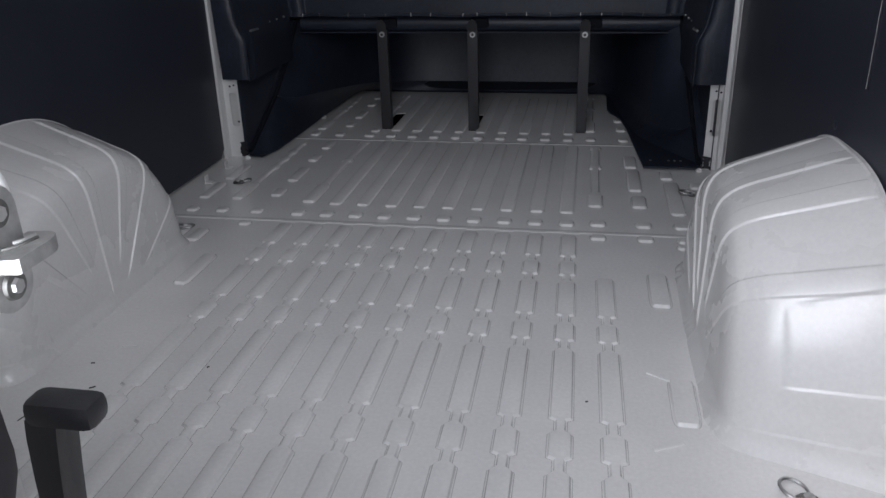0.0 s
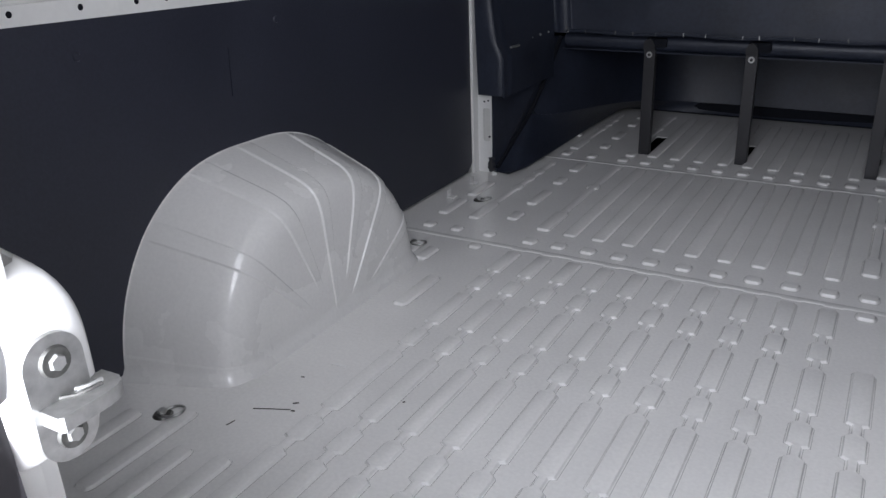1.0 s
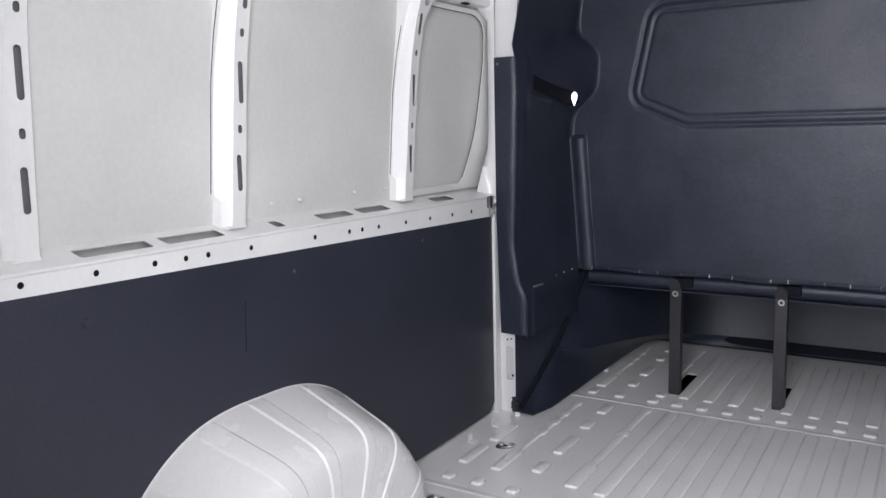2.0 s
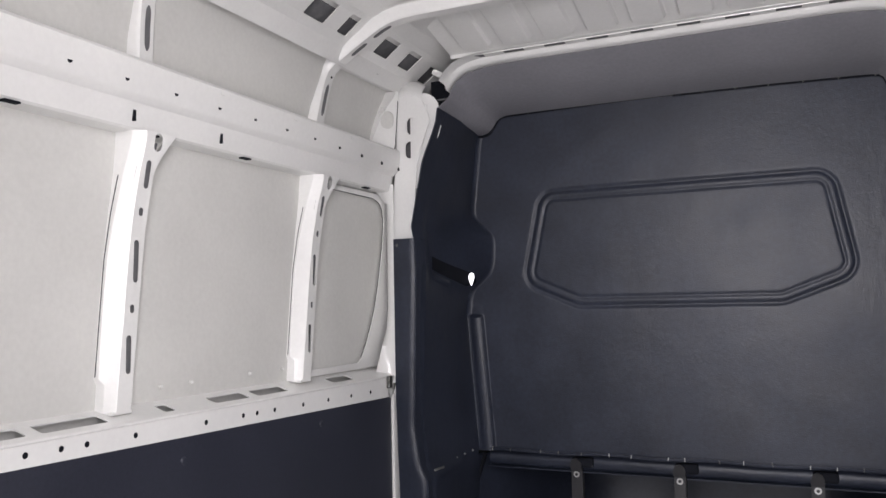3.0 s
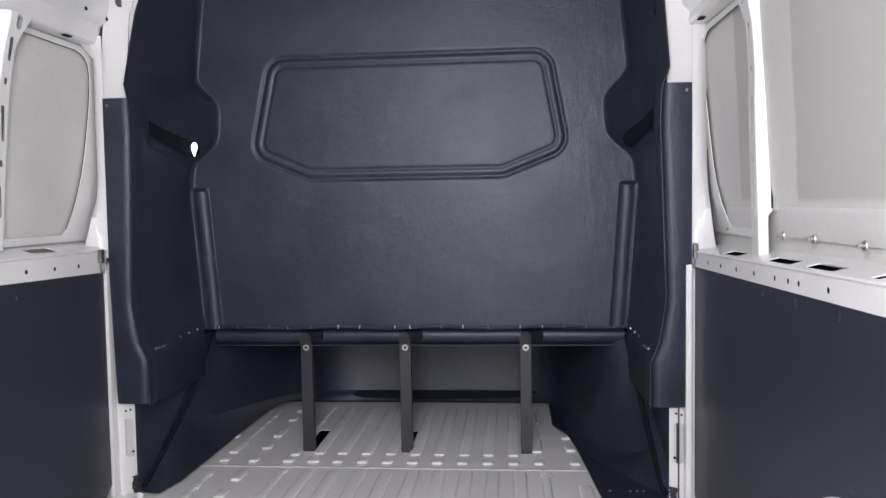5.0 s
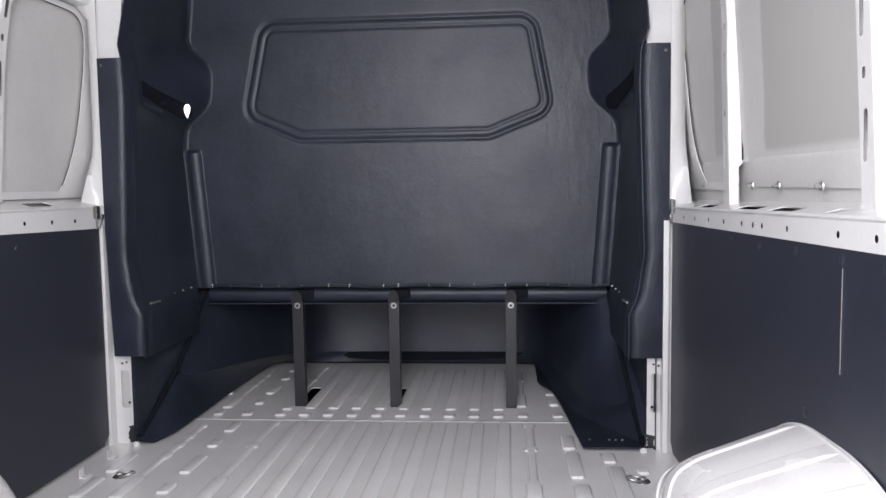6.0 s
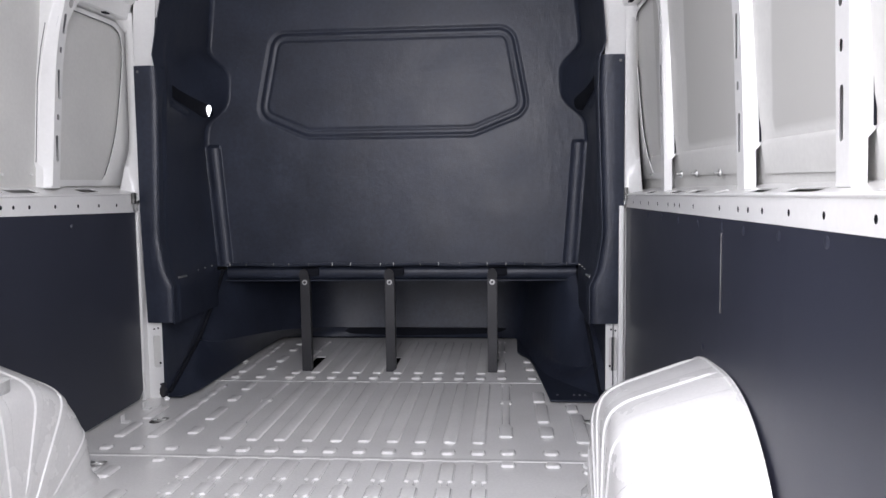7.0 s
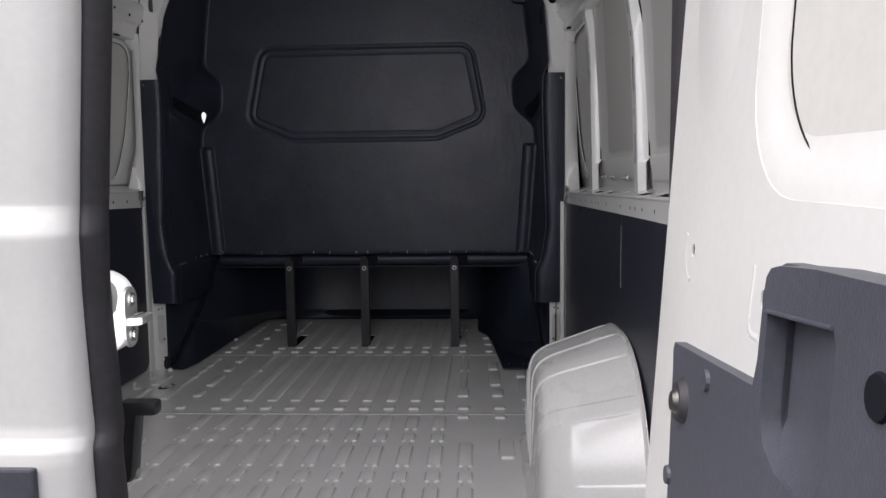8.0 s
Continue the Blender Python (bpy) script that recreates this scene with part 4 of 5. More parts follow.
for i in range(361):
    row = []
    for j in range(561):
        k = -1 + j / 280
        x0 = corner_x(0.45 + 1.24 * i / 360) * k
        z = 0.447 + (top_z(x0) - 0.447) * i / 360
        x = corner_x(z) * k
        row.append((x, face_y(x, z), z))
    rows.append(row)
bm = sheet(rows)
sheet([[(x, BACK + 0.02, z) for x, y, z in row[::35]] for row in rows[::18]], bm)
part("face_panel", bm, ABS, bulkhead, smooth=60)


def cheek_x(s, z, y):
    """Where the cheek's surface stands at height z and depth y, around the belt slot."""
    xc, fx = corner_x(z), lerp(((1.0, 0.778), (1.1, 0.775), (1.2, 0.778), (1.25, 0.80 if s > 0 else 0.788)), z)
    y0 = face_y(xc, z)
    t = min(1.0, max(0.0, (y0 - y) / (y0 - (y0 + 2.785 - BACK + 0.012))))
    return xc + (fx - xc) * t ** 0.8 + 0.03 * math.sin(math.pi * t) * math.exp(-((z - 1.175) / 0.13) ** 4) * (1 if t < 0.8 else 0.5)


def cheek(s):
    """The side cheek, from the face forwards to the flange, and the flange over the pillar."""
    rows = []
    top = 1.585 if s > 0 else 1.640
    for z in np.linspace(0.285, top, 60):
        xc = corner_x(max(z, 0.45))
        fx = lerp(((0.285, 0.748), (0.42, 0.748), (0.47, 0.772), (0.6, 0.792), (1.1, 0.775), (1.2, 0.778), (1.25, 0.80), (1.48, 0.782), (1.585, 0.742)), z)
        if s < 0:
            fx = lerp(((0.285, 0.748), (0.42, 0.748), (0.47, 0.772), (0.6, 0.792), (1.1, 0.775), (1.2, 0.778), (1.25, 0.788), (1.464, 0.745), (1.526, 0.721), (1.587, 0.699), (1.64, 0.690)), z)
        fy = lerp(((1.2, 2.785), (1.5, 2.79), (1.585, 2.80)), z)
        row = []
        for t in np.linspace(0, 1, 24):
            bulge = 0.03 * math.sin(math.pi * t) * math.exp(-((z - 1.175) / 0.13) ** 4) * (1 if t < 0.8 else 0.5)
            row.append((s * (xc + (fx - xc) * t ** 0.8 + bulge), face_y(xc, max(z, 0.45)) + (fy - BACK + 0.012) * t, z))
        rows.append(row)
    part("cheek", thicken(sheet(rows), 0.004), ABS, bulkhead, smooth=60)
    rows = []
    for z in np.linspace(0.288, 1.213, 50):
        fx = lerp(((0.285, 0.748), (0.42, 0.748), (0.47, 0.772), (0.6, 0.792), (1.1, 0.775), (1.2, 0.778)), z)
        wob = 0.003 * noise.noise((z * 9, s, 0))
        ox = lerp(((0.28, 0.850), (0.7, 0.862), (1.22, 0.862)), z)
        rows.append([(s * (fx - 0.004), 2.835, z), (s * (fx - 0.002), 2.812, z), (s * (fx + 0.004), 2.797 + wob, z), (s * (fx + 0.014), 2.788 + wob, z), (s * (fx + 0.03), 2.785 + wob, z), (s * (ox - 0.02), 2.787 + wob, z), (s * ox, 2.790, z)])
    part("flange", thicken(sheet(rows), 0.004), ABS, bulkhead, smooth=60)
    # belt slot in the cheek: its shade is a near-black sheet along the surface
    rows = []
    for k in np.linspace(0, 1, 16):
        y = 2.895 + 0.300 * k
        mid, tall = 1.134 - 0.216 * (y - 2.895), 0.023 * min(1.0, (1 - k) / 0.18 + 0.15)
        rows.append([(s * (cheek_x(s, z, y) - 0.0075), y, z) for z in np.linspace(mid - tall, mid + tall, 7)])
    part("belt_slot", thicken(sheet(rows), 0.001), HOLE, bulkhead, "near-black sheet laid on as the shaded belt slot")
    rows = [[(s * (cheek_x(s, z, y) - 0.004 - 0.006 * math.sin(math.pi * k)), y, z) for k, z in ((k, 1.104 - 0.216 * (y - 2.90) - 0.026 * k) for k in np.linspace(0, 1, 6))] for y in np.linspace(2.90, 3.03, 8)]
    part("slot_sill", sheet(rows), ABS, bulkhead, smooth=True)


cheek(-1), cheek(1)
for s in (-1, 1):
    part("screw", cyl((s * 0.848, 2.786, 1.192), (0, -1, 0), 0.006, 0.003, 10, 0.001), DARKSTEEL, bulkhead)
drop = [(0.0, -0.026), (0.006, -0.012), (0.011, 0.002), (0.0115, 0.012), (0.008, 0.020), (0.001, 0.023), (-0.006, 0.019), (-0.010, 0.010), (-0.010, 0.0), (-0.006, -0.012)]
# solid glowing plate in place of a hole with daylight behind it
part("fixing_hole", plate(drop, [], 0.003, lambda u, v, d: (-0.724 + 0.66 * u, 3.130 + 0.75 * u + d, 1.082 + v)), DAYLIT, bulkhead, "glowing plate standing in for cab daylight through a small hole")
# rolled lower edge and the recess under it
rows = [[(x, BACK + 0.082 - 0.055 * math.cos(a), 0.415 + 0.036 * math.sin(a)) for a in np.linspace(-1.3, 1.5, 9)] for x in np.linspace(-0.72, 0.74, 30)]
part("rolled_edge", thicken(sheet(rows), 0.003), ABS, bulkhead, smooth=True)
part("seam_strip", tube([(x, BACK - 0.012 + 0.003 * math.sin(x * 23), 0.452 + 0.003 * math.sin(x * 17)) for x in np.linspace(-0.72, 0.75, 60)], 0.006, 6), ABS, bulkhead, smooth=True)
part("knee_soffit", thicken(sheet([[(x, y, z) for x in (-0.73, 0.74)] for y, z in ((3.27, 0.383), (3.45, 0.395), (3.98, 0.42))]), 0.004), ABS, bulkhead)
def soft_path(points, n=34):
    """A smooth run of n points along a few given ones."""
    pts = np.array([p if len(p) == 3 else (*p, 0.0) for p in points], float)
    where = np.linspace(0, len(pts) - 1, n)
    out = np.stack([np.interp(where, range(len(pts)), pts[:, c]) for c in range(3)], 1)
    for _ in range(6):
        out[1:-1] = (out[:-2] + 2 * out[1:-1] + out[2:]) / 4
    return out


# per side: the edge against the upper cheek, the upper rim, the lower rim and the foot on the floor
KNEES = {
    -1: (((0.797, 2.82, 0.02), (0.790, 2.95, 0.095), (0.780, 3.09, 0.175)),
         ((0.745, 3.28, 0.425), (0.722, 3.33, 0.425), (0.692, 3.40, 0.425), (0.666, 3.50, 0.425), (0.62, 3.72, 0.425), (0.50, 3.93, 0.428), (0.30, 3.985, 0.43), (0.0, 3.985, 0.43)),
         ((0.780, 3.09, 0.175), (0.772, 3.11, 0.150), (0.735, 3.18, 0.138), (0.69, 3.30, 0.132), (0.655, 3.48, 0.115), (0.60, 3.72, 0.090), (0.50, 3.90, 0.066), (0.30, 3.965, 0.055), (0.0, 3.965, 0.052)),
         ((0.800, 2.80), (0.735, 2.795), (0.712, 2.90), (0.706, 3.12), (0.70, 3.40), (0.69, 3.72), (0.684, 3.87), (0.655, 3.925), (0.50, 3.935), (0.0, 3.94))),
    1: (((0.797, 2.82, 0.02), (0.795, 2.92, 0.060), (0.792, 3.02, 0.110)),
        ((0.748, 3.28, 0.425), (0.72, 3.285, 0.425), (0.690, 3.30, 0.425), (0.655, 3.38, 0.425), (0.61, 3.60, 0.425), (0.572, 3.85, 0.428), (0.53, 3.965, 0.43), (0.36, 3.985, 0.43), (0.0, 3.985, 0.43)),
        ((0.792, 3.02, 0.110), (0.775, 3.05, 0.070), (0.71, 3.11, 0.058), (0.635, 3.24, 0.062), (0.59, 3.48, 0.066), (0.556, 3.80, 0.060), (0.52, 3.94, 0.054), (0.36, 3.965, 0.052), (0.0, 3.965, 0.052)),
        ((0.800, 2.82), (0.76, 2.90), (0.69, 3.02), (0.605, 3.18), (0.562, 3.46), (0.53, 3.78), (0.507, 3.89), (0.48, 3.93), (0.0, 3.94))),
}
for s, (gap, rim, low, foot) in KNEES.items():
    # outer lower cheek, the curved knee moulding beside it and its skirt down to the floor
    up = [(0.805 if s < 0 else 0.832, 2.80, 0.43), (0.805 if s < 0 else 0.832, 2.80, 0.0), gap[0], gap[1], gap[2], rim[0], (0.755, 3.26, 0.43)]
    bm = bmesh.new()
    bm.faces.new([bm.verts.new((s * x, y, z)) for x, y, z in up])
    part("knee_cheek", bm, ABS, bulkhead)
    above, below = soft_path((*gap[:-1], *low), 44), soft_path(foot, 44)
    rows = [[(s * (a[0] + (b[0] - a[0]) * k), a[1] + (b[1] - a[1]) * k, a[2] - 0.006 * min(1, 8 * k) * (1 - k) + (0.012 - a[2]) * k) for a, b in zip(above, below)] for k in (0, 0.06, 0.3, 0.65, 1)]
    part("knee_skirt", sheet(rows), ABS, bulkhead, smooth=50)
    # shaded groove between the mouldings, painted in with a near-black tube
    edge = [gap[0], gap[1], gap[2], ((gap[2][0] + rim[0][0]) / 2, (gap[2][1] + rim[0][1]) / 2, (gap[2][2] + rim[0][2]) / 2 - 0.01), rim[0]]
    part("mould_gap", tube([(s * (x - 0.003), y - 0.003, z) for x, y, z in soft_path(edge, 14)], 0.0095, 8), HOLE, bulkhead, "near-black tube painted as the shade between the mouldings", smooth=True)
# the moulding runs in one piece from one knee along the back to the other
top, bottom = ([(-x, y, z) for x, y, z in soft_path(KNEES[-1][k])] + [tuple(p) for p in reversed(soft_path(KNEES[1][k]))][1:] for k in (1, 2))
rows = []
for k in np.linspace(0, 1, 15):
    belly = 0.010 * math.sin(math.pi * k)
    rows.append([(a[0] + (b[0] - a[0]) * k, a[1] + (b[1] - a[1]) * k + belly, a[2] + (b[2] - a[2]) * k) for a, b in zip(top, bottom)])
part("knee_moulding", sheet(rows), ABS, bulkhead, smooth=True)
# shade under the moulding, painted as a solid near-black strip
part("toe_gap", box(-0.66, 0.53, 3.944, 3.958, 0.004, 0.056, 0.002), HOLE, bulkhead, "near-black strip painted as the shade under the moulding")
apron = [(0.612, 2.79), (0.80, 2.79), (0.80, 2.95), (0.75, 3.05), (0.72, 3.95), (0.503, 3.95), (0.503, 3.60), (0.512, 3.555), (0.535, 3.50), (0.553, 3.45), (0.572, 3.30)]
part("floor_apron", plate(apron, [], 0.004, lambda u, v, d: (u, v, 0.012 - d)), ABS, bulkhead)
apron = [(-0.712, 2.90), (-0.706, 3.12), (-0.698, 3.9), (-0.78, 3.9), (-0.79, 2.80), (-0.737, 2.792)]
part("floor_apron", plate(apron, [], 0.004, lambda u, v, d: (u, v, 0.012 - d)), ABS, bulkhead)
rng = random.Random(12)
for x in np.linspace(-0.69, 0.71, 17):
    m = pose(x + rng.uniform(-0.02, 0.02), BACK - 0.018, 0.455, 0, rng.uniform(-12, 12), 0)
    part("rivet", box(-0.0016, 0.0016, -0.003, 0.003, -0.007, 0.004 + rng.uniform(0, 0.004), 0.001, m=m), ZINC if rng.random() < 0.5 else DARKSTEEL, bulkhead)
for s in (-1, 1):
    for t in (0.15, 0.3, 0.45, 0.6):
        part("rivet", cyl((s * (0.742 + 0.03 * t), 3.225 - 0.43 * t, 0.458 - 0.01 * t), (-s, -0.2, 0.2), 0.0045, 0.005, 8, 0.002), ZINC, bulkhead)
    part("screw", tube([(s * 0.746, 2.90, 0.447), (s * 0.752, 2.845, 0.447)], 0.004, 6), ZINC, bulkhead)
for x, z in ((0.72, 0.03), (0.74, 0.06), (0.70, 0.03), (0.64, 0.02)):
    part("rivet", cyl((x, 2.86, 0.012), (0, 0, 1), 0.004, 0.003, 8), ZINC, bulkhead)

# grey header shelf over the bulkhead
FRONT_EDGE = ((0.0, 1.797), (0.3, 1.797), (0.5, 1.796), (0.6, 1.790), (0.645, 1.776), (0.672, 1.752), (0.690, 1.72), (0.700, 1.68), (0.708, 1.63), (0.716, 1.576))
BACK_EDGE = ((0.0, 1.700), (0.3, 1.697), (0.5, 1.692), (0.6, 1.689), (0.63, 1.686), (0.645, 1.675), (0.655, 1.645), (0.660, 1.61), (0.676, 1.585), (0.735, 1.578))
# the end over the sliding door reaches farther forward, and its corner sits higher
LEFT_FRONT = ((0.0, 1.797), (0.3, 1.797), (0.5, 1.795), (0.58, 1.789), (0.633, 1.777), (0.668, 1.757), (0.688, 1.728), (0.699, 1.70), (0.700, 1.672), (0.691, 1.642))
LEFT_BACK = ((0.0, 1.700), (0.3, 1.699), (0.5, 1.698), (0.6, 1.697), (0.627, 1.690), (0.642, 1.678), (0.655, 1.658), (0.668, 1.645), (0.690, 1.638), (0.722, 1.635))
rows = []
for k in np.linspace(-1, 1, 91):
    a, grid = abs(k), np.linspace(0, 1, 10) ** 0.72
    side, ends = (1, (FRONT_EDGE, BACK_EDGE)) if k >= 0 else (-1, (LEFT_FRONT, LEFT_BACK))
    fx, fz, bx, bz = (float(np.interp(a, grid, [p[c] for p in edge])) for edge in ends for c in (0, 1))
    fy = 2.912 if side > 0 else 2.912 - 0.112 * max(0.0, (a - 0.80) / 0.20) ** 1.4
    rows.append([(side * (bx + (fx - bx) * t), BACK - 0.014 + (fy - BACK) * t, bz - 0.003 + (fz - bz) * t - 0.018 * math.sin(math.pi * t) * (1 - a ** 3)) for t in np.linspace(0, 1, 11)])
shelf = tagged(part("header_panel", thicken(sheet(rows), 0.003), GREY, smooth=True), "smooth grey plastic header panel above the black bulkhead", "header panel")
part("edge_trim", tube([(x, BACK - 0.020, top_z(x) - 0.006) for x in np.linspace(-0.728, 0.728, 160)], 0.0045, 6), HOLE, bulkhead, "black edge trim", smooth=True)
for x in np.linspace(-0.62, 0.62, 13):
    part("rivet", cyl((x, BACK - 0.024, top_z(x) - 0.007), (0, -1, -0.2), 0.003, 0.002, 8, 0.001), DARKSTEEL, bulkhead)
for x in (-0.5, -0.12, 0.2, 0.48):
    part("pin_hole", cyl((x, 2.965, 1.770), (0, 0.2, -1), 0.003, 0.002, 6), HOLE, shelf)

for o in bulkhead.children:
    o.matrix_parent_inverse = Matrix.Translation((0, -BACK, 0))

# ---- struts under the bulkhead ----
for x in (-0.386, -0.028, 0.398):
    strut = thing("support_strut", "black powder-coated flat steel strut standing in a floor slot", "strut", "bulkhead struts", at=(x, 3.262, 0))
    a = box(-0.020, 0.020, -0.004, 0.004, -0.03, 0.40, 0.0015)
    part("bar", a, STRUT, strut)
    part("side_web", box(0.016, 0.020, 0.004, 0.030, -0.03, 0.40, 0.001), STRUT, strut)
    head = [(-0.020, 0.39), (0.020, 0.39), (0.020, 0.412), (0.013, 0.428), (0.0, 0.434), (-0.013, 0.428), (-0.020, 0.412)]
    part("head", plate(head, [], 0.012, lambda u, v, d: (u, -0.010 - (v - 0.39) * 0.3 + d, v)), STRUT, strut)
    # solid near-black block stands for the shade in the clamp's cutout
    part("bracket", box(-0.014, 0.062, -0.012, 0.046, 0.400, 0.436, 0.010), HOLE, strut, "near-black block painted as the shaded recess behind the head")
    washer = part("washer", cyl((0, -0.004, 0.375), (0, -1, 0), 0.0112, 0.0025, 18, 0.001), ZINC, strut, "bright zinc washer")
    part("bolt", cyl((0, -0.0065, 0.375), (0, -1, 0), 0.0062, 0.004, 6, 0.001), STRUT, washer, "black hexagon bolt head")
    part("foot_bolt", cyl((0.026, 0.09, -0.06), (0, 0, 1), 0.010, 0.055, 10, 0.003), ZINC, strut)


# ---- lashing rings ----
def lashing_ring(x, y, turn):
    ring = thing("lashing_ring", "steel lashing ring folded flat on a round floor plate", "lashing ring", "lashing rings", at=(x, y, 0))
    part("base_plate", cyl((0, 0, 0.0), (0, 0, 1), 0.020, 0.005, 20, 0.004), DARKSTEEL, ring, smooth=True)
    part("bolt", cyl((0, 0, 0.006), (0, 0, 1), 0.010, 0.006, 6, 0.001), ZINC, ring)
    pts = [(0.024 + 0.022 * math.cos(a), 0.019 * math.sin(a), 0.010 + 0.004 * math.cos(a)) for a in np.linspace(0, 2 * math.pi, 20, endpoint=False)]
    part("ring", tube(pts, 0.0028, 6, closed=True), ZINC, ring, smooth=True)
    ring.rotation_euler = (0, 0, radians(turn))
    return ring


for x, y, turn in ((-0.715, 2.520, -10), (0.752, 2.545, 190), (-0.712, 2.105, -20), (-0.700, 1.150, 20), (0.768, 1.160, 140)):
    lashing_ring(x, y, turn)

# small bent tabs on the sill beside the rings
for y in (2.51, 2.67):
    tab = thing("sill_tab", "small white bent steel tab on the sill", "tab", "sill tabs", at=(-0.812, y, 0))
    part("foot", box(-0.012, 0.012, -0.014, 0.014, 0.0, 0.003, 0.001), PAINT, tab)
    part("upright", box(-0.012, -0.009, -0.012, 0.012, 0.002, 0.026, 0.001), PAINT, tab)

# tie clips on the rails
for s in (-1, 1):
    clip = thing("tie_clip", "bent wire tie clip hanging at the end of the waist rail", "clip", "tie clips", at=(s * 0.864, 2.745, 0.735))
    part("tab", box(-0.006, 0.006, -0.010, 0.010, -0.012, 0.028, 0.003), DARKSTEEL, clip)
    part("loop", tube([(0.004 * -s, 0.013 * math.cos(a), -0.018 + 0.024 * math.sin(a)) for a in np.linspace(0, 2 * math.pi, 18, endpoint=False)], 0.0022, 6, closed=True), ZINC, clip, smooth=True)

# studs along the skin's lower edge
for s, ys in ((1, (2.70, 2.45, 2.28, 2.10, 1.87)), (-1, (1.80, 1.90, 2.12, 2.26))):
    for y in ys:
        stud = thing("weld_stud", "small threaded weld stud on a round tab", "stud", "weld studs", at=(s * (0.942 if s < 0 else 0.950), y, 0.825 if s < 0 else 0.803))
        part("tab", cyl((0, 0, 0), (-s, 0, 0), 0.010 if s > 0 else 0.006, 0.003, 12, 0.001), ZINC if s > 0 else SKIN, stud)
        part("shank", cyl((0, 0, 0), (-s, 0, 0), 0.0035, 0.014 if s > 0 else 0.006, 8), ZINC if s > 0 else PAINT, stud)

# ---- courtesy lamp in the roof rail ----
lamp = thing("courtesy_lamp", "small lit warm-white lamp in the roof rail", "lamp", at=(0.786, 2.910, 1.808))
m = pose(0, 0, 0, -22, 37, 0)
part("lens", box(-0.030, 0.030, -0.038, 0.038, -0.004, 0.004, 0.003, m=m), GLOW, lamp, "glowing lens")
part("housing", box(-0.036, 0.036, -0.042, 0.042, 0.006, 0.030, 0.004, m=m), PAINT, lamp)
bm = bmesh.new()
bmesh.ops.create_icosphere(bm, subdivisions=2, radius=0.006, matrix=Matrix.Translation((0.014, -0.128, 0.008)))
part("bulb", bm, GLOW, lamp, "small glowing bulb", smooth=True)
light = new("lamp_light", bpy.data.lights.new("lamp_light", "POINT"))
light.data.energy, light.data.color, light.data.shadow_soft_size = 0.018, (1.0, 0.50, 0.16), 0.012
light.location = (0.815, 2.755, 1.828)

# ---- rear frame and doors ----
frame_rear = thing("rear_frame", "white painted rear door frame of the van", "door frame", kind="structure")
for s in (-1, 1):
    part("pillar", box(s * 0.80, s * 0.97, 0.44, 0.53, -0.15, 1.90, 0.01), PAINT, frame_rear)
    part("inner_pillar", box(s * 0.80, s * 0.90, 0.53, 0.60, 0.0, 1.86, 0.02), PAINT, frame_rear)
    # rubber seal on the frame's edge
    rows = [[(s * x, y, z) for x, y in ((0.80, 0.438), (0.785, 0.436), (0.775, 0.446), (0.768, 0.448), (0.757, 0.462), (0.753, 0.480), (0.757, 0.498), (0.768, 0.506), (0.800, 0.512))] for z in np.linspace(-0.02, 1.80, 12)]
    part("seal", sheet(rows), RUBBER, frame_rear, "grey-black rubber door seal", smooth=True)
part("header", box(-0.97, 0.97, 0.44, 0.56, 1.80, 1.93, 0.02), PAINT, frame_rear)
part("bumper_step", box(-0.95, 0.95, 0.30, 0.46, -0.22, -0.09, 0.02), TRIM, frame_rear, "dark plastic bumper step")

left_door = thing("rear_door", "closed white rear door leaf with rubber edge seal", "door", "rear doors", at=(-0.8, 0.44, 0))
O = Matrix.Translation((0.8, -0.44, 0))


def at_door(bm):
    bmesh.ops.transform(bm, matrix=O, verts=bm.verts)
    return bm


prof = ((-0.12, 0.410), (0.44, 0.406), (0.495, 0.406), (0.508, 0.408), (0.522, 0.417), (0.535, 0.420), (0.60, 0.4205), (0.70, 0.421), (0.758, 0.420), (0.763, 0.4205), (0.770, 0.423), (0.788, 0.431), (0.796, 0.4335), (0.81, 0.434), (1.2, 0.436), (1.85, 0.446))
edge = ((-0.12, 0.067), (0.44, 0.067), (0.50, 0.065), (0.55, 0.061), (0.64, 0.057), (0.70, 0.055), (0.765, 0.056), (0.778, 0.054), (0.795, 0.052), (0.85, 0.055), (1.03, 0.067), (1.85, 0.082))
levels = sorted({*np.linspace(-0.12, 1.85, 60), *(z for z, _ in prof), *np.linspace(0.48, 0.54, 13), *np.linspace(0.75, 0.81, 13)})
rows = []
for z in levels:
    ex, y = lerp(edge, z), lerp(prof, z)
    rows.append([(-0.84, y + 0.03, z), (-0.80, y + 0.01, z), (-0.4, y, z), (ex - 0.05, y + 0.002, z), (ex - 0.018, y + 0.006, z), (ex - 0.006, y + 0.012, z), (ex - 0.001, y + 0.020, z), (ex, y + 0.030, z)])
part("outer_skin", at_door(thicken(sheet(rows), 0.003)), PAINT, left_door, smooth=True)
rows = []
for z in levels:
    ex, y = lerp(edge, z), lerp(prof, z)
    w = 0.027 + lerp(((0.4, 0.004), (0.5, 0.002), (0.7, 0.0), (1.05, 0.002)), z)
    rows.append([(ex - 0.008, y + 0.032, z), (ex + 0.001, y + 0.027, z), (ex + 0.009, y + 0.024, z), (ex + w - 0.012, y + 0.027, z), (ex + w - 0.003, y + 0.034, z), (ex + w, y + 0.046, z), (ex + w - 0.004, y + 0.058, z), (ex - 0.01, y + 0.062, z)])
part("edge_seal", at_door(thicken(sheet(rows), 0.003)), RUBBER, left_door, "dark grey rubber edge seal", smooth=True)
part("inner_frame", at_door(box(-0.78, 0.050, 0.472, 0.522, -0.08, 1.80, 0.015)), PAINT, left_door)
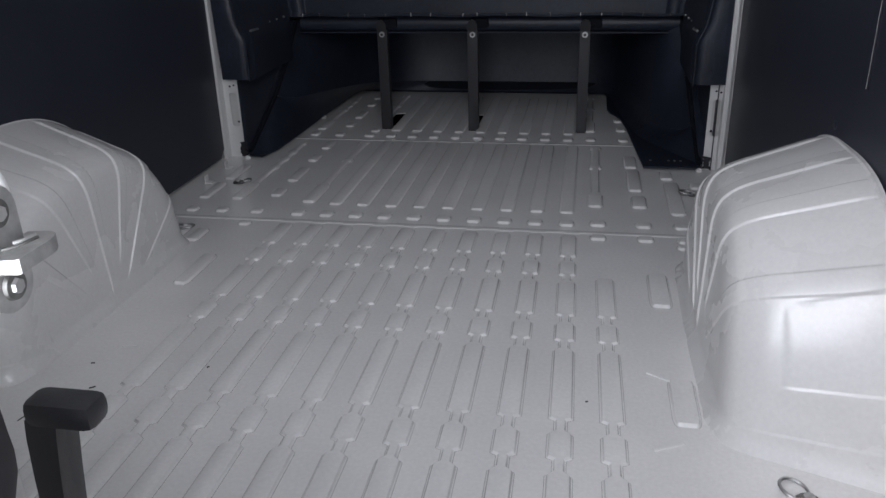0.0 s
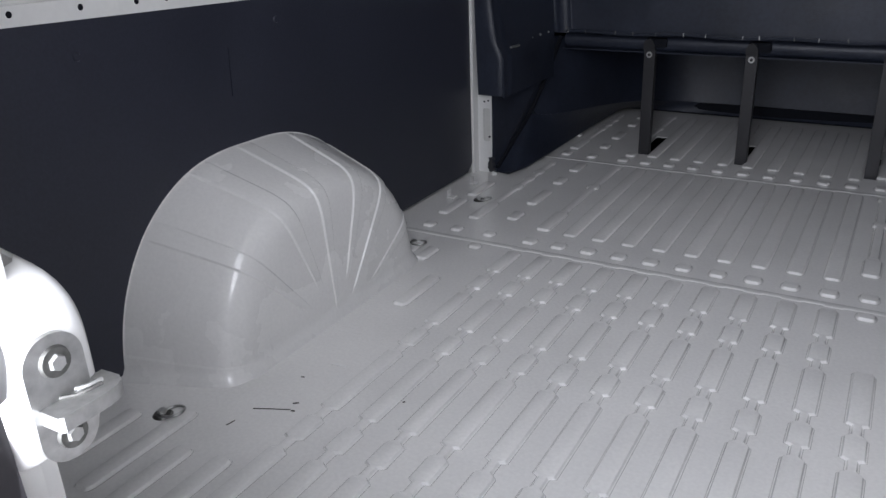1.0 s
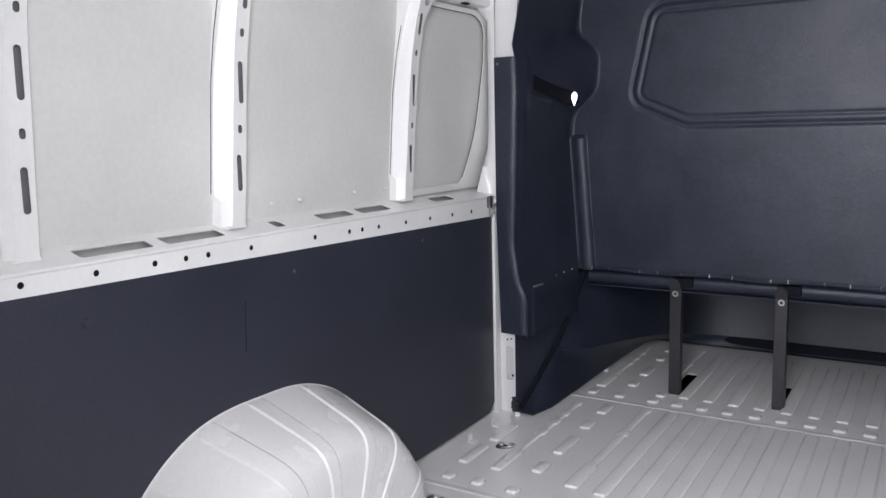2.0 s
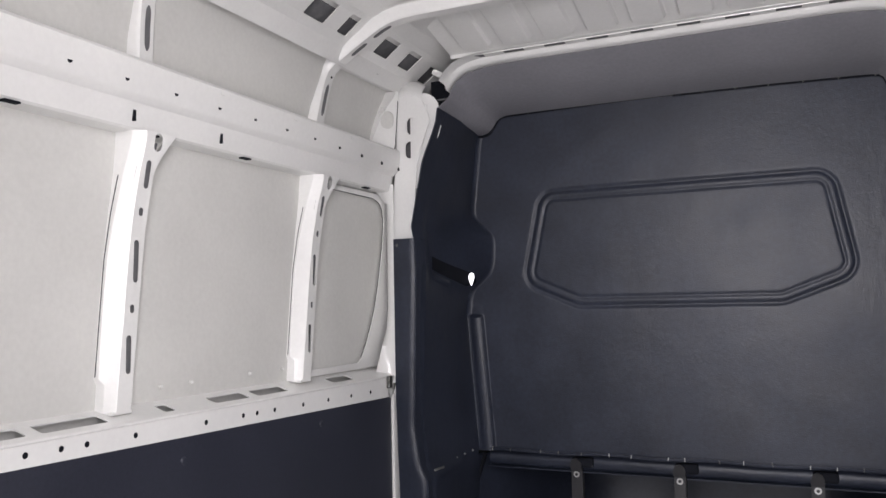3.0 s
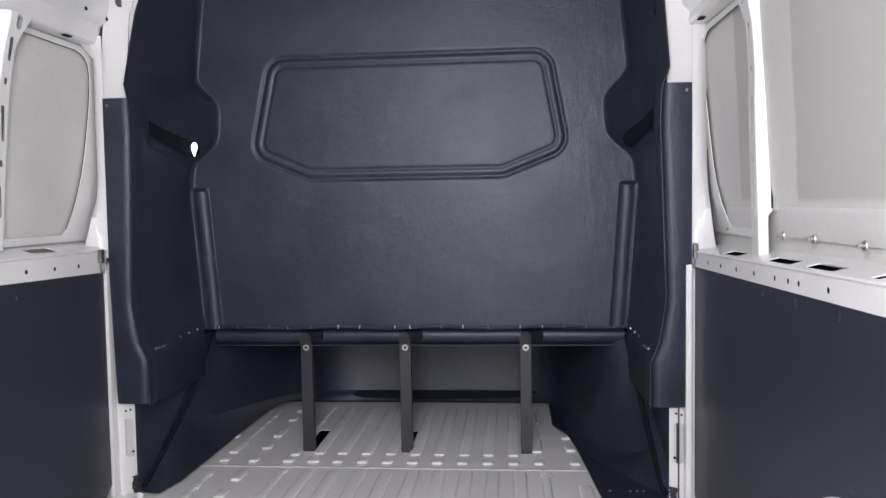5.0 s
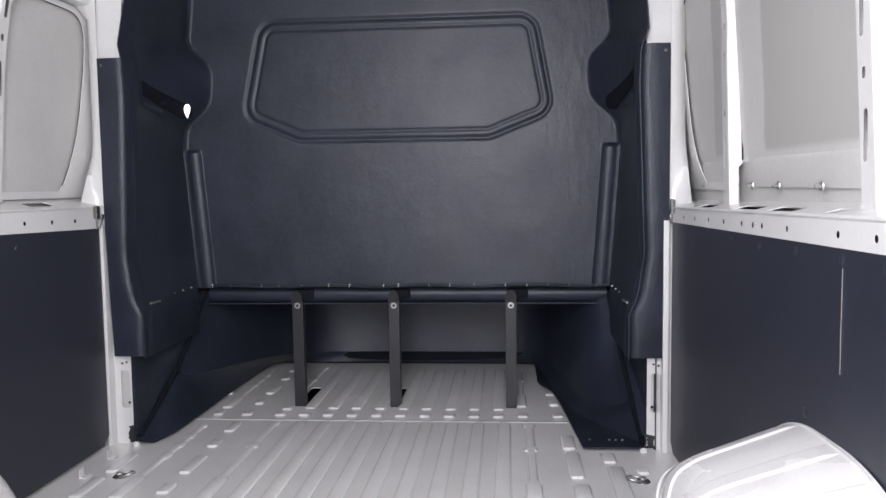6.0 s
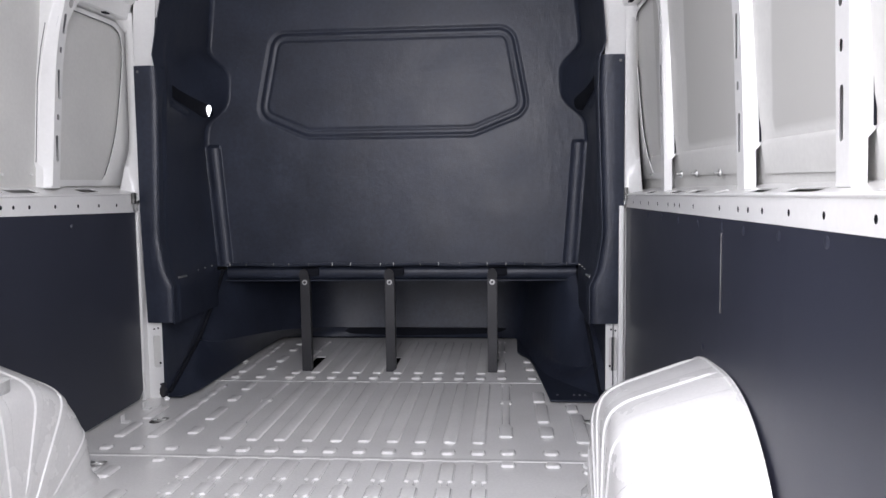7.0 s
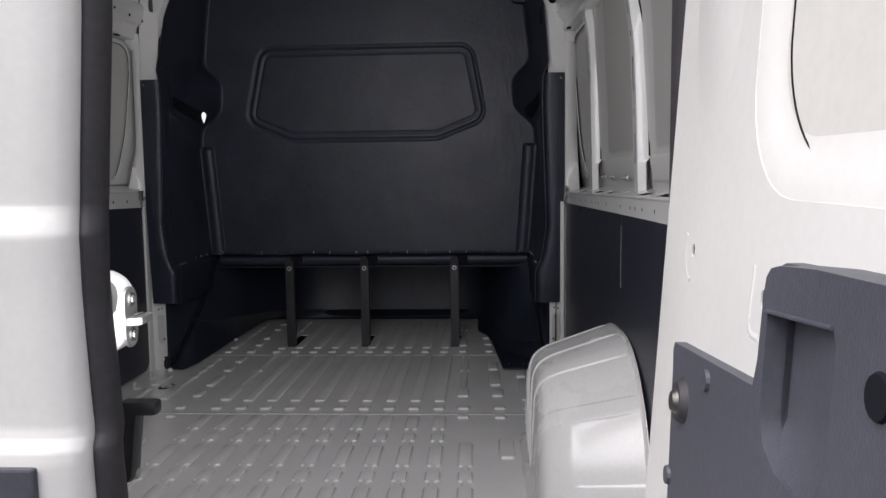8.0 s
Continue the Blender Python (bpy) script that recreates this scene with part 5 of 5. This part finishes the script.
part("lower_frame", at_door(box(-0.30, 0.042, 0.468, 0.525, -0.08, 0.60, 0.015)), PAINT, left_door)
part("inner_panel", at_door(box(-0.70, -0.06, 0.535, 0.545, 0.05, 0.60, 0.004)), BOARD, left_door)
# boss with the striker
rows = []
for z in np.linspace(0.602, 0.712, 29):
    k = max(0.0, 1 - abs((z - 0.657) / 0.055) ** 4.0) ** 0.5
    w = 0.034 + 0.0525 * k
    rows.append([(0.0, 0.482, z), (w - 0.014, 0.482, z), (w - 0.006, 0.484, z), (w - 0.001, 0.489, z), (w, 0.495, z), (w, 0.524, z), (w - 0.004, 0.533, z), (w - 0.012, 0.539, z), (w - 0.026, 0.542, z), (0.0, 0.544, z)])
part("boss", at_door(thicken(sheet(rows), 0.002)), PAINT, left_door, smooth=60)
striker = part("striker", at_door(plate(rounded(0.490, 0.526, 0.614, 0.691, 0.017, 8), [], -0.003, lambda u, v, d: (0.0858 - d, u, v))), ZINC, left_door, "zinc-plated striker plate", smooth=30)
for z in (0.675, 0.630):
    part("bolt", at_door(cyl((0.0885, 0.5085, z), (1, 0, 0), 0.0095, 0.0025, 24, 0.001)), DARKSTEEL, striker, smooth=40)
    part("bolt_head", at_door(cyl((0.0910, 0.5085, z), (1, 0, 0), 0.0052, 0.0022, 6, 0.0008)), ZINC, striker)
# flat catch tongue, rounded at its far end, with a pressed groove
tongue = [(0.082, 0.494), (0.1065, 0.4925), (0.1085, 0.4945), (0.1085, 0.522), (0.1070, 0.529), (0.1035, 0.535), (0.0975, 0.538), (0.082, 0.5385)]
bm = plate(tongue, [], 0.009, lambda u, v, d: (u, v, 0.644 + d + (u - 0.096) * 0.08))
bmesh.ops.bevel(bm, geom=[e for e in bm.edges if e.calc_face_angle(0) > 1.0], offset=0.0016, segments=3, affect="EDGES")
part("catch", at_door(bm), ZINC, striker, "bright zinc-plated catch tongue", smooth=35)
part("catch_groove", at_door(tube([(0.0865, 0.505, 0.6528), (0.0945, 0.512, 0.6534), (0.0975, 0.527, 0.6536)], 0.0012, 8)), DARKSTEEL, striker, smooth=True)
part("catch_ridge", at_door(tube([(0.0885, 0.516, 0.6530), (0.0925, 0.521, 0.6533), (0.0935, 0.530, 0.6533)], 0.0018, 8)), ZINC, striker, smooth=True)
# inside release lever on the leaf's edge
lever = part("release_lever", at_door(box(0.060, 0.1095, 0.518, 0.543, 0.5185, 0.5385, 0.007)), STRUT, left_door, "black plastic release lever", smooth=50)
bm = sheet([[(x0, 0.520, z), (x1 - 0.003, 0.520, z), (x1, 0.524, z), (x1, 0.540, z), (x1 - 0.003, 0.544, z), (x0, 0.544, z)] for z, x0, x1 in ((0.430, 0.058, 0.070), (0.436, 0.056, 0.0745), (0.45, 0.055, 0.0765), (0.478, 0.056, 0.0795), (0.51, 0.058, 0.0835), (0.524, 0.060, 0.086))], close=True)
bmesh.ops.holes_fill(bm, edges=[e for e in bm.edges if e.is_boundary])
part("arm", at_door(bm), STRUT, lever, smooth=40)
part("pivot", at_door(cyl((0.064, 0.533, 0.437), (1, 0, 0), 0.009, 0.012, 12, 0.002)), ZINC, lever)
part("plate_recess", at_door(box(-0.45, 0.014, 0.398, 0.412, 0.20, 0.494, 0.004)), TRIM, left_door, "dark plastic number plate recess")

right_door = thing("rear_door", "open white rear door leaf with dark lower trim and pull handle", "door", "rear doors", at=(0.80, 0.30, 0))
IN = 0.72                                    # inner face of the open leaf
A = Matrix.Translation((-0.80, -0.30, 0))


LEAN = Matrix(((1, 0, 0.062, -0.062 * 0.73), (0, 1, 0, 0), (0, 0, 1, 0), (0, 0, 0, 1)))


def on_leaf(bm):
    bmesh.ops.transform(bm, matrix=A @ LEAN, verts=bm.verts)
    return bm


EDGE = ((-0.10, 0.362), (0.5, 0.358), (0.75, 0.353), (1.0, 0.348), (1.80, 0.335))
LEAF = [(-0.44, -0.10)] + [(y, z) for z, y in EDGE] + [(-0.44, 1.80)]
WINDOW = (-0.36, 0.118, 0.812, 1.66)
POCKET = [(-0.006, 0.7485), (-0.092, 0.7555), (-0.097, 0.748), (-0.097, 0.690), (-0.088, 0.672), (-0.066, 0.662), (-0.036, 0.664), (-0.016, 0.674), (-0.008, 0.690)]
part("inner_frame", on_leaf(plate(LEAF, [rounded(*WINDOW, 0.085, 8), rounded(0.243, 0.251, 0.753, 0.765, 0.004, 2), rounded(0.061, 0.069, 0.738, 0.751, 0.004, 2)], 0.0012, lambda u, v, d: (IN + d, u, v))), PAINT, right_door)
# near-black plate behind the leaf's small holes, painted as shade
part("hole_cavity", on_leaf(box(IN + 0.0035, IN + 0.0045, 0.05, 0.28, 0.72, 0.78)), HOLE, right_door)
part("outer_skin", on_leaf(box(IN + 0.06, IN + 0.07, -0.44, 0.33, -0.12, 1.82, 0.003)), PAINT, right_door)
part("leaf_edge", on_leaf(sheet([[(IN + 0.001, y - 0.001, z), (IN + 0.06, y + 0.02, z)] for z, y in EDGE])), PAINT, right_door)
part("leaf_edge", on_leaf(box(IN + 0.003, IN + 0.06, -0.44, -0.43, -0.10, 1.80, 0.003)), PAINT, right_door)
loops = []
for k, (o, d) in enumerate(((0.0, 0.0), (0.008, 0.0006), (0.016, 0.0022), (0.026, 0.0046), (0.034, 0.0062), (0.042, 0.0068))):
    loops.append([(IN + 0.0005 + d, *p) for p in rounded(WINDOW[0] + o, WINDOW[1] - o, WINDOW[2] + o, WINDOW[3] - o, 0.085 - o * 0.6, 8)])
part("panel_step", on_leaf(sheet(loops, close=True)), PAINT, right_door, smooth=True)
part("recessed_skin", on_leaf(box(IN + 0.0070, IN + 0.018, -0.37, 0.10, 0.828, 1.67)), SKIN, right_door)
seam = [(0.074, z) for z in np.linspace(1.55, 0.945, 8)] + [(-0.016 + 0.090 * math.cos(a), 0.924 - 0.092 * math.sin(a)) for a in np.linspace(0.12, 1.45, 14)]
part("sealer_line", on_leaf(tube([(IN + 0.0068, *p) for p in seam], 0.0009, 6)), HOLE, right_door)
# soft pressed swells of the inner frame
rows = []
for k in np.linspace(0, 1, 14):
    rows.append([(IN + 0.0015 - 0.007 * math.sin(math.pi * k) ** 2 * min(1, math.sin(math.pi * (z - 0.78) / 1.0) * 1.6) ** 2, 0.12 + (lerp(EDGE, z) - 0.020 - 0.12) * k, z) for z in np.linspace(0.781, 1.749, 40)])
part("frame_swell", on_leaf(sheet(rows)), PAINT, right_door, smooth=True)
arc = [(0.247 + 0.026 * math.cos(a), 0.757 + 0.026 * math.sin(a)) for a in np.linspace(0.6, -1.4, 14)]
ridge = [(0.086 + 0.004 * math.sin(k * 1.6) - 0.022 * max(0.0, k - 0.72) ** 2 / 0.078, 0.765 - 0.048 * min(1.0, k * 1.15) ** 0.9) for k in np.linspace(0, 1, 16)]
for line in (arc, ridge):
    part("pressed_dent", on_leaf(tube([(IN + 0.0062, *p) for p in line], 0.0068, 16)), PAINT, right_door, smooth=True)
trim = [(0.16, 0.02), (0.244, 0.64), (0.247, 0.658), (0.250, 0.668), (0.246, 0.676), (0.042, 0.692), (0.024, 0.763), (0.018, 0.771), (0.004, 0.776), (-0.12, 0.781), (-0.42, 0.768), (-0.42, 0.02)]
part("lower_trim", on_leaf(plate(trim, [POCKET], -0.010, lambda u, v, d: (IN + d, u, v))), TRIM, right_door, "dark grey moulded door trim")
HOUSING = [(0.004, 0.700), (0.003, 0.755), (0.001, 0.768), (-0.005, 0.774), (-0.018, 0.777), (-0.067, 0.781), (-0.136, 0.783), (-0.40, 0.770), (-0.40, 0.60), (-0.16, 0.628), (-0.085, 0.640), (-0.045, 0.646), (-0.018, 0.656), (-0.004, 0.672)]
bm = plate(HOUSING, [POCKET], -0.022, lambda u, v, d: (IN + d, u, v))
bmesh.ops.bevel(bm, geom=[e for e in bm.edges if e.calc_face_angle(0) > 1.2 and all(v.co.x < IN - 0.02 for v in e.verts)], offset=0.003, segments=2, affect="EDGES")
part("pull_frame", on_leaf(bm), TRIM, right_door, "raised dark pull handle surround", smooth=40)
# scooped floor of the pull, deepest towards the hinge and running out flush
rows = []
for y in np.linspace(-0.100, 0.0, 21):
    deep = 0.0015 + 0.0150 * max(0.0, 1 - (-0.006 - y) / 0.086) ** 0.75 if y < -0.006 else 0.0165
    rows.append([(IN - 0.022 + deep * min(1.0, 0.12 + (z - 0.658) / 0.034), y, z) for z in np.linspace(0.658, 0.760, 18)])
part("pull_pocket", on_leaf(sheet(rows)), TRIM, right_door, smooth=True)
part("grip_lip", on_leaf(tube([(IN - 0.0225, -0.006, 0.7492), (IN - 0.0235, -0.05, 0.7530), (IN - 0.0225, -0.092, 0.7562)], 0.0013, 8)), TRIM, right_door, smooth=True)
buffer = part("buffer", on_leaf(cyl((IN - 0.010, 0.205, 0.634), (-1, 0, 0), 0.020, 0.006, 24, 0.004)), RUBBER, right_door, "round rubber buffer", smooth=True)
part("buffer_core", on_leaf(cyl((IN - 0.016, 0.205, 0.634), (-1, 0, 0), 0.011, 0.004, 20, 0.003)), DARKSTEEL, buffer, smooth=True)
for y, z in ((0.140, 0.669), (0.232, 0.558), (0.05, 0.60)):
    part("screw", on_leaf(cyl((IN - 0.010, y, z), (-1, 0, 0), 0.009, 0.003, 12, 0.001)), TRIM, right_door)
part("trim_plug", on_leaf(cyl((IN - 0.022, -0.141, 0.737), (-1, 0, 0), 0.011, 0.002, 16, 0.001)), HOLE, right_door)

# ---- dirt on the floor ----
random.seed(4)
for x, y, l, a in ((-0.540, 1.383, 0.008, 10), (-0.520, 1.262, 0.075, 24), (-0.490, 1.30, 0.012, 40), (-0.56, 1.19, 0.02, 78), (-0.478, 1.276, 0.008, 20), (0.61, 1.41, 0.014, 0), (-0.30, 1.40, 0.005, 60), (0.44, 1.38, 0.005, 30)):
    chip = part("dirt_fleck", box(-l / 2, l / 2, -0.0007 if l > 0.015 else -0.0014, 0.0007 if l > 0.015 else 0.0014, 0, 0.0012), CHIP)
    chip.matrix_world = pose(x, y, 0.0002, 0, 0, a)
    tagged(chip, "small dark fleck of dirt lying on the floor", "dirt", "flecks of dirt")
for x, y, l, a in ((0.578, 1.478, 0.060, -32), (0.575, 1.265, 0.055, 24), (-0.50, 1.455, 0.035, 6)):
    bead = part("sealer_smear", box(-l / 2, l / 2, -0.003, 0.003, 0, 0.003, 0.0012), PAINT)
    bead.matrix_world = pose(x, y, -0.0003, 0, 0, a)
    tagged(bead, "thin white smear of sealer stuck to the floor", "sealer", "sealer smears")

# torn scraps at the feet of the pillars
random.seed(9)
for s, x, low, high in ((-1, 0.812, 0.004, 0.062), (1, 0.816, 0.006, 0.050)):
    edge = [(x - 0.012 + random.uniform(-0.006, 0.006), z) for z in np.linspace(low, high, 9)] + [(x + 0.010 + random.uniform(-0.003, 0.006), z) for z in np.linspace(high - 0.006, low, 8)]
    scrap = part("torn_scrap", plate(edge, [], 0.0015, lambda u, v, d: (s * u, 2.8045 + d - 0.02 * abs(math.sin(v * 60)) * 0.15, v)), STRUT)
    tagged(scrap, "ragged black plastic scrap stuck to the pillar foot", "scrap", "torn scraps")
    bm = bmesh.new()
    bmesh.ops.create_icosphere(bm, subdivisions=3, radius=0.009)
    for v in bm.verts:
        v.co *= 1 + 0.7 * noise.noise(v.co * 130 + Vector((s, 2, 3)))
        v.co = Vector((v.co.x * 1.1, v.co.y * 0.8, max(v.co.z, -0.004)))
    lump = part("sealer_lump", bm, PAINT, smooth=True)
    lump.location = (s * 0.792, 2.786, 0.003)
    tagged(lump, "crumpled white lump of sealer on the floor edge", "sealer", "sealer lumps")
